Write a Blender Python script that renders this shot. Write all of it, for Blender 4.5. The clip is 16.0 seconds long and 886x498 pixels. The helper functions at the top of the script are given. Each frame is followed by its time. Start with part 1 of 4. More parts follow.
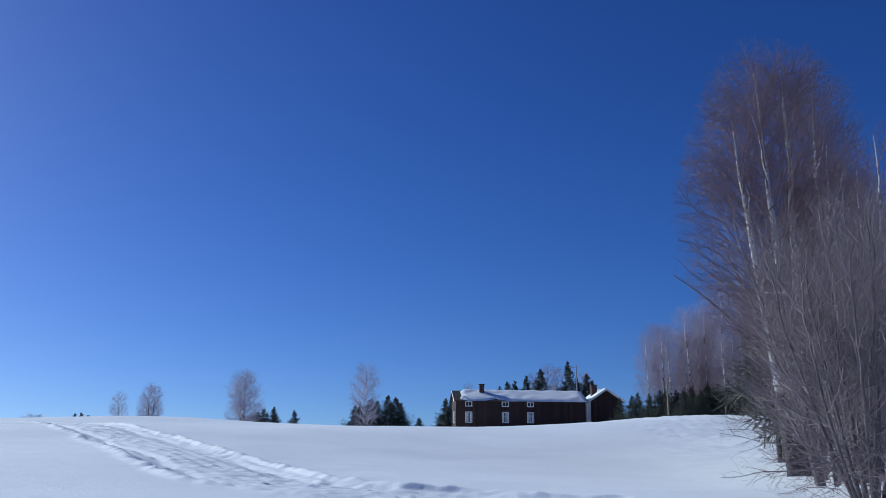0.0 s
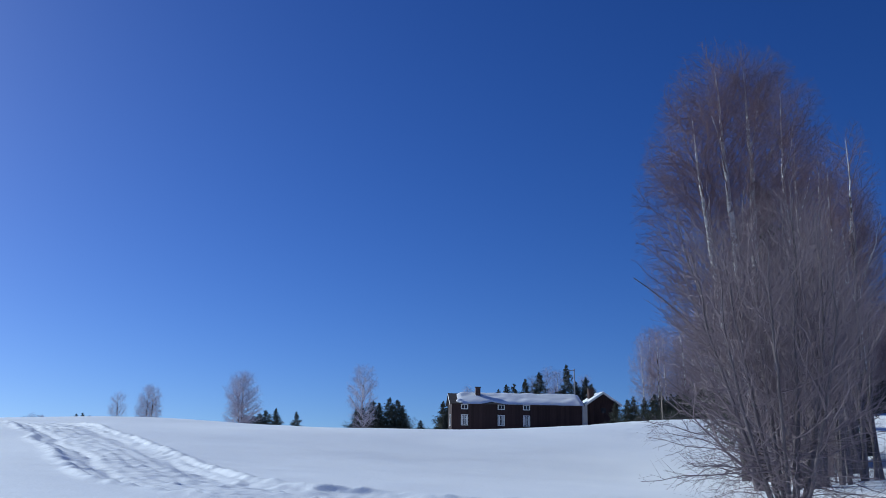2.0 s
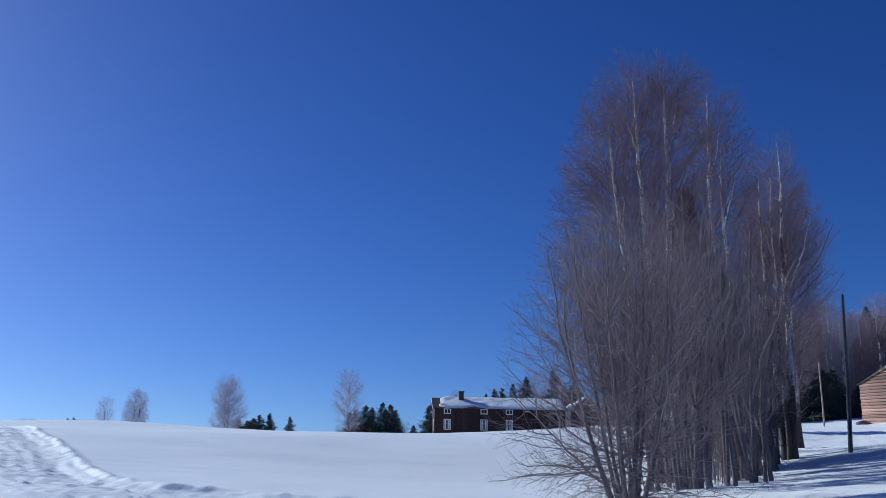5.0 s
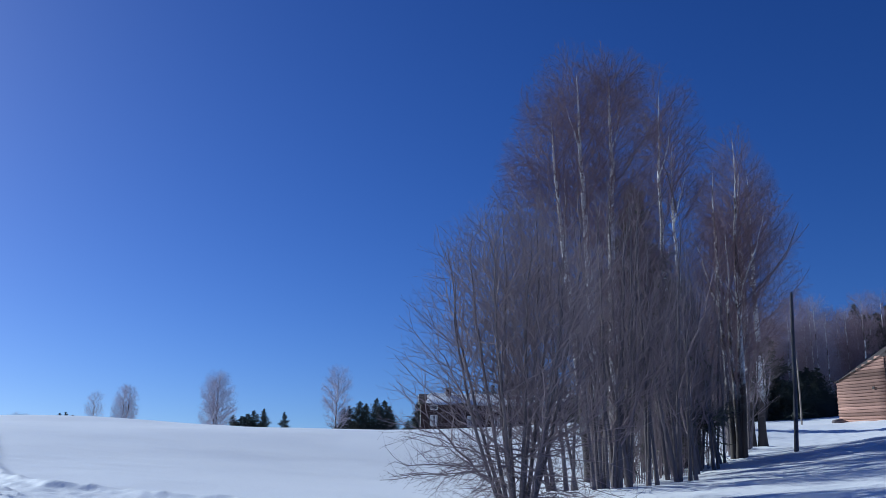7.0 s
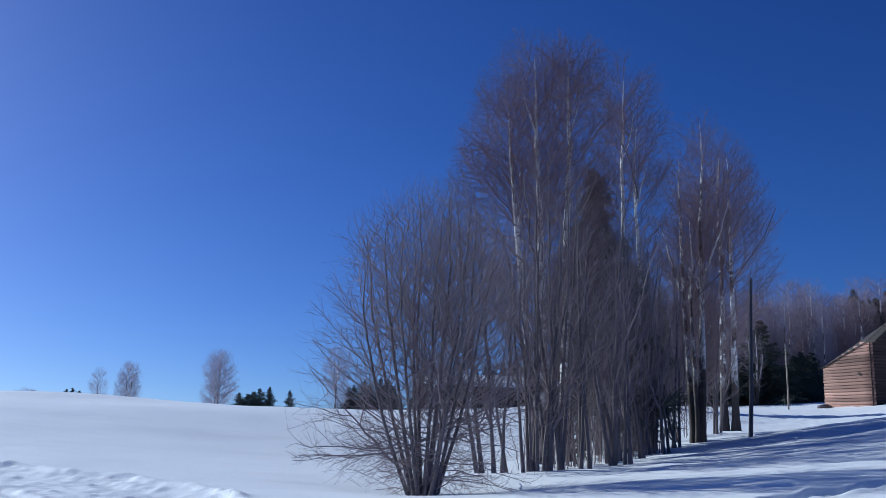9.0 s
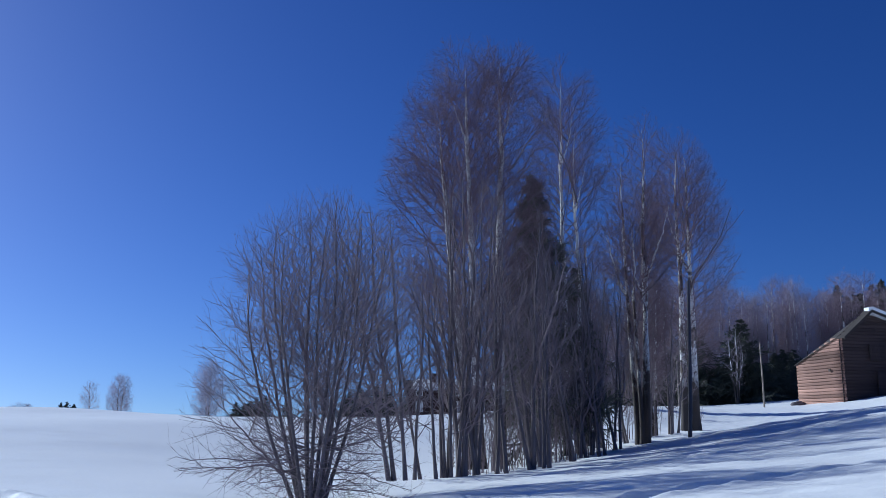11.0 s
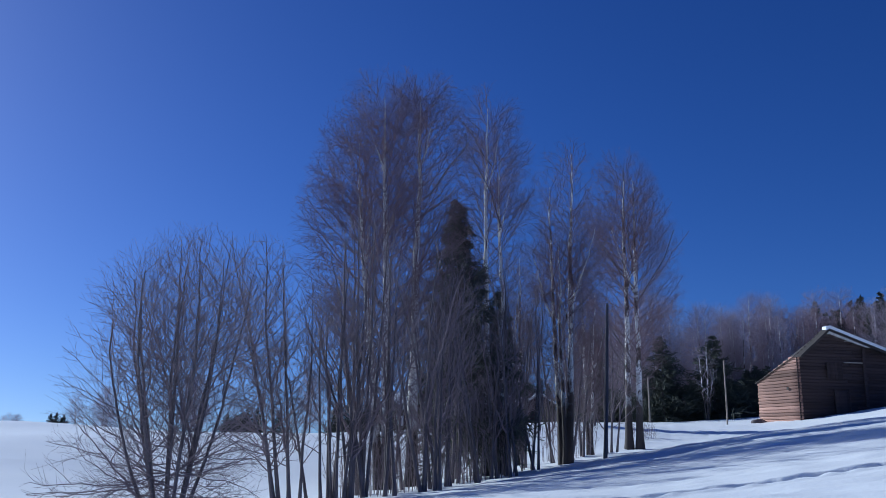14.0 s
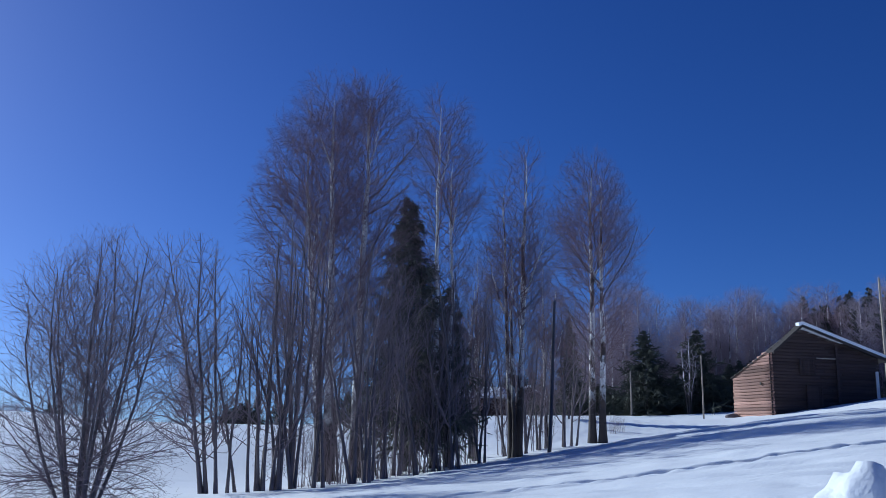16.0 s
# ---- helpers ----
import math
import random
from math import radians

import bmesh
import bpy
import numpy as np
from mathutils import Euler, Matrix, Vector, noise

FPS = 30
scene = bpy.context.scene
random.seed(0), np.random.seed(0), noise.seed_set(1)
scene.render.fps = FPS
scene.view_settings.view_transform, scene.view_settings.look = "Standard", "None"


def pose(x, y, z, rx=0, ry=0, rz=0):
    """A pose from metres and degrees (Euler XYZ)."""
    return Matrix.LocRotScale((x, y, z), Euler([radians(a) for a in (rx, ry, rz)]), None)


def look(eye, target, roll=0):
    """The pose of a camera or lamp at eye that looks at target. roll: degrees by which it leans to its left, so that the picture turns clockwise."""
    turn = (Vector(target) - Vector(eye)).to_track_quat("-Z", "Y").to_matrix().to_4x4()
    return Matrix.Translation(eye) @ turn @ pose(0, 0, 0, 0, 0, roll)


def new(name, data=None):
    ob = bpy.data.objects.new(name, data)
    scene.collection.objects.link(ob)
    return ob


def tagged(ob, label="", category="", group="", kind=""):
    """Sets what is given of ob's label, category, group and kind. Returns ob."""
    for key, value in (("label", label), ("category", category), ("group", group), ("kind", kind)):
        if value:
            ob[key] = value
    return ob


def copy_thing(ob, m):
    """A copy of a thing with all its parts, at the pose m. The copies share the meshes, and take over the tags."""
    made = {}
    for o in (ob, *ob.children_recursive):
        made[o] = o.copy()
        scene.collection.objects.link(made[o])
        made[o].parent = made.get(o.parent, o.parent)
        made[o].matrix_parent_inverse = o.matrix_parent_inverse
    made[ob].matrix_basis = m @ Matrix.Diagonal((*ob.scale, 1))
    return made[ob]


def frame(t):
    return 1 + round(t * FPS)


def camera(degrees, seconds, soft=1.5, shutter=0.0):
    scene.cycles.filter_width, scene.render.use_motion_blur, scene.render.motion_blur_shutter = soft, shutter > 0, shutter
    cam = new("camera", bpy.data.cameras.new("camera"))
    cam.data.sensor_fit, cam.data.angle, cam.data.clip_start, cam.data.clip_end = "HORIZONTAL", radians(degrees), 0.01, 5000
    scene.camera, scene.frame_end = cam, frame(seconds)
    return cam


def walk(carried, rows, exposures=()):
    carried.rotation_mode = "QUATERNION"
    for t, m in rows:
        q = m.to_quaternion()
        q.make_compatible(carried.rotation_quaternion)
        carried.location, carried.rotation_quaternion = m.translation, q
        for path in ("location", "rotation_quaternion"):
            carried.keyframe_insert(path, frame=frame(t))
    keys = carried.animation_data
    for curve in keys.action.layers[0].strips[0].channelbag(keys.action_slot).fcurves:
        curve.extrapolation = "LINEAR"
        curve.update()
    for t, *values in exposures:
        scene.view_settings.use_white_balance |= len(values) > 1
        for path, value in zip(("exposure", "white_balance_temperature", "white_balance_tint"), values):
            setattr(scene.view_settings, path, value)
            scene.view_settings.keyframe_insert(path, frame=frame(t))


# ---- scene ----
cam = camera(55.3, 16.0, 0.78)
PATH = [
    (0, (0.09, -0.327, 1.686), (0.034, 1.623, 2.125), 0.5),
    (0.5, (0.726, -0.118, 1.711), (0.65, 1.83, 2.157), 0.8),
    (1, (1.151, -0.161, 1.685), (1.066, 1.783, 2.144), 0.8),
    (1.5, (1.847, -0.145, 1.66), (1.767, 1.802, 2.109), 0.9),
    (2, (2.265, -0.212, 1.691), (2.184, 1.736, 2.136), 0.9),
    (2.5, (2.986, -0.368, 1.727), (2.904, 1.581, 2.169), 1.0),
    (3, (3.414, -0.437, 1.713), (3.335, 1.511, 2.159), 0.9),
    (3.5, (4.108, -0.494, 1.64), (4.029, 1.452, 2.097), 0.8),
    (4, (4.587, -0.633, 1.624), (4.499, 1.312, 2.082), 0.7),
    (6.5, (8.328, -0.056, 1.702), (8.221, 1.889, 2.154), 1.2),
    (7, (8.76, -0.047, 1.743), (8.651, 1.899, 2.19), 1.2),
    (7.5, (9.584, -0.09, 1.788), (9.465, 1.86, 2.217), 1.3),
    (8, (9.997, -0.116, 1.834), (9.875, 1.835, 2.255), 1.5),
    (8.5, (10.81, -0.235, 1.86), (10.668, 1.718, 2.263), 1.9),
    (9, (11.258, -0.221, 1.888), (11.115, 1.733, 2.289), 1.9),
    (11.5, (14.832, -0.543, 2.154), (14.681, 1.409, 2.566), 0.4),
    (12, (15.343, -0.622, 2.257), (15.193, 1.331, 2.662), 0.4),
    (12.5, (16.166, -0.609, 2.273), (16.018, 1.344, 2.677), 0.6),
    (13, (16.656, -0.723, 2.352), (16.501, 1.228, 2.763), 0.8),
    (13.5, (17.55, -0.964, 2.424), (17.395, 0.983, 2.853), 1.0),
    (14, (18.134, -1.175, 2.509), (17.969, 0.77, 2.944), 0.9),
    (14.5, (19.005, -1.31, 2.52), (18.839, 0.638, 2.943), 1.2),
    (15, (19.529, -1.466, 2.589), (19.358, 0.482, 3.006), 1.2),
    (15.5, (20.392, -1.539, 2.644), (20.213, 0.409, 3.06), 1.2),
    (16, (20.956, -1.748, 2.669), (20.772, 0.2, 3.084), 1.3),
]
walk(cam, [(t, look(eye, target, roll)) for t, eye, target, roll in PATH], [(0, 0.33, 5450, 6.5), (6, 0.32, 5400, 7.5), (16, 0.25, 5250, 9)])


# ---------------------------------------------------------------- world, sun
SUN_EL, SUN_AZ = radians(26.5), radians(-60)      # the sun stands ahead of square left
world = bpy.data.worlds.new("sky")
scene.world = world
world.use_nodes = True
wn = world.node_tree
sky = wn.nodes.new("ShaderNodeTexSky")
sky.sky_type, sky.sun_disc = "NISHITA", False
sky.sun_elevation, sky.sun_rotation = SUN_EL, SUN_AZ
sky.altitude, sky.air_density, sky.dust_density, sky.ozone_density = 1500, 1.0, 1.4, 5.0
deep = wn.nodes.new("ShaderNodeHueSaturation")
deep.inputs["Saturation"].default_value = 1.15
deep.inputs["Hue"].default_value = 0.5165
up = wn.nodes.new("ShaderNodeTexCoord")
lift = wn.nodes.new("ShaderNodeVectorMath")
lift.operation, lift.inputs[1].default_value = "ADD", (0, 0, 0.06)      # clear, dry air: no pale band at the horizon
wn.links.new(up.outputs["Generated"], lift.inputs[0])
wn.links.new(lift.outputs[0], sky.inputs["Vector"])
clear = wn.nodes.new("ShaderNodeGamma")                  # very clear cold air: the blue deepens quickly away from the sun
clear.inputs["Gamma"].default_value = 1.07
wn.links.new(sky.outputs[0], clear.inputs["Color"])
wn.links.new(clear.outputs[0], deep.inputs["Color"])
wn.links.new(deep.outputs[0], wn.nodes["Background"].inputs[0])
wn.nodes["Background"].inputs[1].default_value = 0.0575
sun = new("sun", bpy.data.lights.new("sun", "SUN"))
sun.data.energy, sun.data.angle, sun.data.color = 3.45, radians(0.5), (0.98, 0.965, 0.85)
to_sun = Vector((math.sin(SUN_AZ) * math.cos(SUN_EL), math.cos(SUN_AZ) * math.cos(SUN_EL), math.sin(SUN_EL)))
sun.matrix_world = look(to_sun * 200, (0, 0, 0))


# ---------------------------------------------------------------- materials
def nodes_of(name, rough=0.8, spec=0.3):
    m = bpy.data.materials.new(name)
    m.use_nodes = True
    nt = m.node_tree
    b = nt.nodes["Principled BSDF"]
    b.inputs["Roughness"].default_value = rough
    b.inputs["Specular IOR Level"].default_value = spec
    return m, nt, b


def noise_node(nt, scale, detail=4, stretch=None, rough=0.55):
    tc = nt.nodes.new("ShaderNodeTexCoord")
    n = nt.nodes.new("ShaderNodeTexNoise")
    n.inputs["Scale"].default_value, n.inputs["Detail"].default_value = scale, detail
    n.inputs["Roughness"].default_value = rough
    if stretch:
        mp = nt.nodes.new("ShaderNodeMapping")
        mp.inputs["Scale"].default_value = stretch
        nt.links.new(tc.outputs["Object"], mp.inputs[0])
        nt.links.new(mp.outputs[0], n.inputs["Vector"])
    else:
        nt.links.new(tc.outputs["Object"], n.inputs["Vector"])
    return n.outputs["Fac"]


def ramp(nt, fac, stops):
    r = nt.nodes.new("ShaderNodeValToRGB")
    e = r.color_ramp.elements
    while len(e) < len(stops):
        e.new(0.5)
    for k, (p, c) in enumerate(stops):
        e[k].position, e[k].color = p, (*c, 1)
    nt.links.new(fac, r.inputs[0])
    return r.outputs[0]


def mix(nt, fac, a, b, how="MIX"):
    m = nt.nodes.new("ShaderNodeMix")
    m.data_type, m.blend_type = "RGBA", how
    for sock, v in ((m.inputs[0], fac), (m.inputs[6], a), (m.inputs[7], b)):
        if hasattr(v, "links"):
            nt.links.new(v, sock)
        else:
            sock.default_value = v if isinstance(v, float) else (*v, 1)
    return m.outputs[2]


def bump(nt, b, height, strength=0.4, dist=0.02):
    k = nt.nodes.new("ShaderNodeBump")
    k.inputs["Strength"].default_value, k.inputs["Distance"].default_value = strength, dist
    nt.links.new(height, k.inputs["Height"])
    nt.links.new(k.outputs[0], b.inputs["Normal"])


def plain(name, dark, light, scale=6.0, stretch=None, rough=0.8, bumpy=0.3, dist=0.01, vary=0.0):
    """Two tones of one surface mixed by grain at two scales; vary: how far alike pieces differ."""
    m, nt, b = nodes_of(name, rough)
    big, fine = noise_node(nt, scale * 0.2, 3, stretch), noise_node(nt, scale, 6, stretch)
    c = mix(nt, fine, dark, light)
    c = mix(nt, 0.45, c, ramp(nt, big, [(0.35, dark), (0.65, light)]))
    if vary:
        info = nt.nodes.new("ShaderNodeObjectInfo")
        v = ramp(nt, info.outputs["Random"], [(0, (1 - vary,) * 3), (1, (1 + vary * 0.6,) * 3)])
        c = mix(nt, 1.0, c, v, "MULTIPLY")
    nt.links.new(c, b.inputs["Base Color"])
    bump(nt, b, fine, bumpy, dist)
    return m


def snow_material():
    m, nt, b = nodes_of("snow", 0.62, 0.25)
    big, mid, fine = noise_node(nt, 0.12, 3), noise_node(nt, 1.3, 5, (1, 2.2, 1)), noise_node(nt, 14, 6)
    c = ramp(nt, big, [(0.3, (0.80, 0.82, 0.85)), (0.7, (0.88, 0.89, 0.90))])
    c = mix(nt, 0.25, c, ramp(nt, fine, [(0.25, (0.72, 0.74, 0.78)), (0.6, (0.92, 0.92, 0.92))]))
    nt.links.new(c, b.inputs["Base Color"])
    bump(nt, b, mix(nt, 0.3, mid, fine), 0.5, 0.07)
    return m


def birch_material(name, cover):
    """White bark; cover: where the dark, fissured bark begins to take over (less: darker)."""
    m, nt, b = nodes_of(name, 0.7)
    bands, blot = noise_node(nt, 3.0, 5, (1.5, 1.5, 5.0), 0.7), noise_node(nt, 1.1, 4, (1.2, 1.2, 0.8))
    c = ramp(nt, bands, [(0.31, (0.05, 0.04, 0.035)), (0.36, (0.45, 0.42, 0.39)), (0.42, (0.86, 0.84, 0.80))])
    c = mix(nt, ramp(nt, blot, [(cover, (0, 0, 0)), (cover + 0.07, (1, 1, 1))]), c, (0.09, 0.068, 0.056))
    tc, up = nt.nodes.new("ShaderNodeTexCoord"), nt.nodes.new("ShaderNodeSeparateXYZ")      # the thick dark bark of the foot
    nt.links.new(tc.outputs["Object"], up.inputs[0])
    edge = nt.nodes.new("ShaderNodeMath")
    edge.operation, edge.inputs[1].default_value = "MULTIPLY_ADD", 0.12
    nt.links.new(up.outputs[2], edge.inputs[0])
    nt.links.new(blot, edge.inputs[2])
    c = mix(nt, ramp(nt, edge.outputs[0], [(0.80, (0, 0, 0)), (0.98, (1, 1, 1))]), (0.055, 0.045, 0.042), c)
    nt.links.new(c, b.inputs["Base Color"])
    bump(nt, b, bands, 0.5, 0.02)
    return m


SNOW = snow_material()
BIRCH = birch_material("birch_bark", 0.64)
OLDBIRCH = birch_material("old_birch_bark", 0.48)
BARK = plain("grey_bark", (0.064, 0.055, 0.059), (0.26, 0.222, 0.225), 9, (1, 1, 0.35), 0.9, 0.6, 0.02)
TWIG = plain("brown_twigs", (0.165, 0.13, 0.136), (0.335, 0.272, 0.28), 2.0)
BTWIG = plain("reddish_twigs", (0.14, 0.095, 0.105), (0.27, 0.185, 0.20), 1.2)
# twigs of the distant birches, paled towards lilac: haze put into the colour
HAZETWIG = plain("hazed_far_twigs", (0.38, 0.335, 0.385), (0.58, 0.52, 0.58), 1.2)
REDTWIG = plain("russet_twigs", (0.24, 0.17, 0.185), (0.41, 0.30, 0.325), 1.2)
LILACTWIG = plain("lilac_twigs", (0.30, 0.25, 0.285), (0.50, 0.42, 0.47), 1.2)
NEEDLE = plain("spruce_needles", (0.055, 0.06, 0.048), (0.165, 0.162, 0.12), 3.0)
FARNEEDLE = plain("far_spruce_needles", (0.038, 0.045, 0.036), (0.10, 0.105, 0.078), 3.0)
# one timber in two colours: sunlight painted into the first, shade into the second
LITLOG = plain("sunlit_logs", (0.16, 0.09, 0.07), (0.52, 0.31, 0.24), 7, (0.25, 6, 6), 0.85, 0.5, 0.015, 0.6)
SHADELOG = plain("shaded_logs", (0.032, 0.022, 0.022), (0.078, 0.054, 0.052), 7, (0.25, 6, 6), 0.85, 0.5, 0.015, 0.3)
BOARD = plain("dark_red_boards", (0.03, 0.019, 0.018), (0.062, 0.036, 0.033), 8, (4, 4, 0.3), 0.85, 0.4, 0.01, 0.3)
TAR = plain("old_roofing", (0.03, 0.026, 0.024), (0.075, 0.06, 0.055), 5)
WHITE = plain("white_paint", (0.62, 0.62, 0.60), (0.80, 0.80, 0.78), 5)
BRICK = plain("sooty_brick", (0.04, 0.026, 0.024), (0.10, 0.06, 0.052), 12)
POLEWOOD = plain("grey_pole_wood", (0.24, 0.20, 0.16), (0.42, 0.36, 0.30), 8, (5, 5, 0.3))
DARKPOLE = plain("tarred_pole_wood", (0.05, 0.05, 0.062), (0.12, 0.115, 0.13), 8, (5, 5, 0.3))
METAL = plain("galvanised_metal", (0.25, 0.26, 0.28), (0.42, 0.43, 0.45), 8, None, 0.45)
GLASS, _nt, _b = nodes_of("window_glass", 0.06, 0.6)
_b.inputs["Base Color"].default_value = (0.03, 0.035, 0.045, 1)


# ---------------------------------------------------------------- building blocks
def part(name, bm, material, parent=None, label="", smooth=False):
    me = bpy.data.meshes.new(name)
    bm.to_mesh(me)
    bm.free()
    return dress(name, me, material, parent, label, smooth)


def dress(name, me, material, parent=None, label="", smooth=False):
    me.materials.append(material)
    if smooth:
        me.polygons.foreach_set("use_smooth", [True] * len(me.polygons))
    ob = new(name, me)
    if parent:
        ob.parent = parent
    if label:
        ob["label"] = label
    return ob


def empty(name, m, label, category, group="", kind=""):
    ob = new(name)
    ob.matrix_world = m
    return tagged(ob, label, category, group, kind)


def box(bm, x0, x1, y0, y1, z0, z1, bevel=0.0):
    r = bmesh.ops.create_cube(bm, size=1)
    m = Matrix.Translation(((x0 + x1) / 2, (y0 + y1) / 2, (z0 + z1) / 2)) @ Matrix.Diagonal((x1 - x0, y1 - y0, z1 - z0, 1))
    bmesh.ops.transform(bm, matrix=m, verts=r["verts"])
    if bevel:
        edges = list({e for v in r["verts"] for e in v.link_edges})
        bmesh.ops.bevel(bm, geom=edges, offset=bevel, segments=1, affect="EDGES")
    return bm


def prism(bm, outline, lift):
    """A slab: the outline (x, y, z points) swept along lift."""
    a = [bm.verts.new(p) for p in outline]
    b = [bm.verts.new(Vector(p) + Vector(lift)) for p in outline]
    n = len(a)
    bm.faces.new(a[::-1])
    bm.faces.new(b)
    for i in range(n):
        bm.faces.new((a[i], a[(i + 1) % n], b[(i + 1) % n], b[i]))
    bmesh.ops.recalc_face_normals(bm, faces=bm.faces)
    return bm


def tubes(P, R, k):
    """Tapered tubes round N lines of n points: the vertices and the quads."""
    N, n, _ = P.shape
    T = np.gradient(P, axis=1)
    T /= np.linalg.norm(T, axis=2, keepdims=True) + 1e-9
    ref = np.where(np.abs(T[:, :1, 2:3]) > 0.9, [[[1.0, 0, 0]]], [[[0, 0, 1.0]]])
    U = np.cross(T, np.broadcast_to(ref, T.shape))
    U /= np.linalg.norm(U, axis=2, keepdims=True) + 1e-9
    V = np.cross(T, U)
    a = np.arange(k) * 2 * np.pi / k
    verts = P[:, :, None] + R[:, :, None, None] * (np.cos(a)[:, None] * U[:, :, None] + np.sin(a)[:, None] * V[:, :, None])
    i = np.arange(N * n * k).reshape(N, n, k)
    j = np.roll(i, -1, axis=2)
    quads = np.stack([i[:, :-1], j[:, :-1], j[:, 1:], i[:, 1:]], -1)
    return verts.reshape(-1, 3), quads.reshape(-1, 4)


def tube_mesh(name, groups):
    vs, fs, at = [], [], 0
    for P, R, k in groups:
        v, f = tubes(np.asarray(P, float), np.asarray(R, float), k)
        vs.append(v)
        fs.append(f + at)
        at += len(v)
    me = bpy.data.meshes.new(name)
    me.from_pydata(np.concatenate(vs), [], np.concatenate(fs))
    return me


def sprout(rng, P, R, count, t0, t1, length, spread, lift, n, rad, even=False, wob=0.04, least=0.15):
    """Branches out of the lines P: count from each, between t0 and t1 of the way along; length: metres by the share of the way."""
    N, m, _ = P.shape
    idx = np.repeat(np.arange(N), count)
    u = np.tile(np.linspace(t0, t1, count), N) + rng.uniform(-0.5, 0.5, N * count) * (t1 - t0) / count if even else rng.uniform(t0, t1, N * count)
    u = u.clip(0.01, 0.985)
    f = u * (m - 1)
    i = f.astype(int).clip(0, m - 2)
    w = (f - i)[:, None]
    pos = P[idx, i] * (1 - w) + P[idx, i + 1] * w
    tan = P[idx, i + 1] - P[idx, i]
    tan /= np.linalg.norm(tan, axis=1, keepdims=True) + 1e-9
    rnd = rng.normal(size=tan.shape)
    side = rnd - (rnd * tan).sum(1, keepdims=True) * tan
    side /= np.linalg.norm(side, axis=1, keepdims=True) + 1e-9
    ang = np.radians(spread) * rng.uniform(0.7, 1.3, len(u))[:, None]
    d = np.cos(ang) * tan + np.sin(ang) * side
    own = np.linalg.norm(P[idx, -1] - P[idx, 0], axis=1)
    L = (length(u, own) * rng.uniform(0.55, 1.2, len(u)))[:, None, None]
    s = np.linspace(0, 1, n)[None, :, None]
    line = pos[:, None] + d[:, None] * L * s + np.array([0, 0, lift]) * L * s**2
    line += np.cumsum(rng.normal(size=line.shape) * wob, 1) * L * (s > 0)
    base = np.minimum(rad, (R[idx, i] * 0.75))[:, None]
    return line, base * (1 - (1 - least) * s[..., 0])


def stem_line(rng, foot, top, n=14, wave=0.12, bow=(0, 0)):
    s = np.linspace(0, 1, n)[:, None]
    foot, top = np.array(foot, float), np.array(top, float)
    line = foot + (top - foot) * s
    line[:, :2] += np.array(bow) * (np.sin(np.pi * s) ** 1) + np.cumsum(rng.normal(size=(n, 2)) * wave * 0.35, 0) * s
    return line


def grow(rng, P, R, per_m, t0, t1, angle, lift, most, n, rad, env=None, wob=0.03, least=0.3, floor=0.12):
    """Branches out of the lines P, per_m to the metre between t0 and t1 of the way along, set spirally at angle degrees
    (at the foot, at the tip), most(u) metres long at the longest and stopped at the crown's outline env."""
    N, m, _ = P.shape
    span = np.linalg.norm(np.diff(P, axis=1), axis=2).sum(1)
    counts = np.maximum(1, np.round(per_m * span * (t1 - t0) + rng.uniform(-0.5, 0.5, N))).astype(int)
    idx = np.repeat(np.arange(N), counts)
    k = np.arange(len(idx)) - np.repeat(np.cumsum(counts) - counts, counts)
    u = (t0 + (t1 - t0) * (k + rng.uniform(0, 1, len(idx))) / counts[idx]).clip(0.01, 0.99)
    f = u * (m - 1)
    i = f.astype(int).clip(0, m - 2)
    w = (f - i)[:, None]
    pos = P[idx, i] * (1 - w) + P[idx, i + 1] * w
    tan = P[idx, i + 1] - P[idx, i]
    tan /= np.linalg.norm(tan, axis=1, keepdims=True) + 1e-9
    ref = np.where(np.abs(tan[:, 2:]) > 0.9, [[1.0, 0, 0]], [[0, 0, 1.0]])
    A = np.cross(tan, ref)
    A /= np.linalg.norm(A, axis=1, keepdims=True) + 1e-9
    B = np.cross(tan, A)
    phi = (2.4 * k + np.repeat(rng.uniform(0, 6.3, N), counts) + rng.normal(size=len(idx)) * 0.35)[:, None]
    ang = np.radians(np.interp(u, [0, 1], angle) * rng.uniform(0.75, 1.25, len(idx)))[:, None]
    d = np.cos(ang) * tan + np.sin(ang) * (np.cos(phi) * A + np.sin(phi) * B)
    span_u = most(u) * np.ones(len(u))
    if env:
        profile, h, lean = env
        s = np.linspace(0.1, 1, 10)[None, :, None]
        q = pos[:, None] + d[:, None] * span_u[:, None, None] * s + np.array([0, 0, lift]) * span_u[:, None, None] * s**2
        z = (q[..., 2] / h).clip(0, 1.2)
        room = np.interp(z, [p[0] for p in profile], [p[1] for p in profile], left=profile[0][1], right=0.0)
        off = np.hypot(q[..., 0] - lean[0] * z, q[..., 1] - lean[1] * z)
        inside = np.where((off < room) & (q[..., 2] > floor), np.linspace(0.1, 1, 10)[None], 0.0).max(1)
        span_u = span_u * np.maximum(inside, 0.2)
    L = (span_u * rng.uniform(0.62, 1.08, len(u)))[:, None, None]
    s = np.linspace(0, 1, n)[None, :, None]
    line = pos[:, None] + d[:, None] * L * s + np.array([0, 0, lift]) * L * s**2
    line += np.cumsum(rng.normal(size=line.shape) * wob, 1) * L * (s > 0)
    base = np.minimum(rad * (0.55 + 0.45 * L[:, :, 0]), R[idx, i][:, None] * 0.75)
    return line, base * (1 - (1 - least) * s[..., 0])


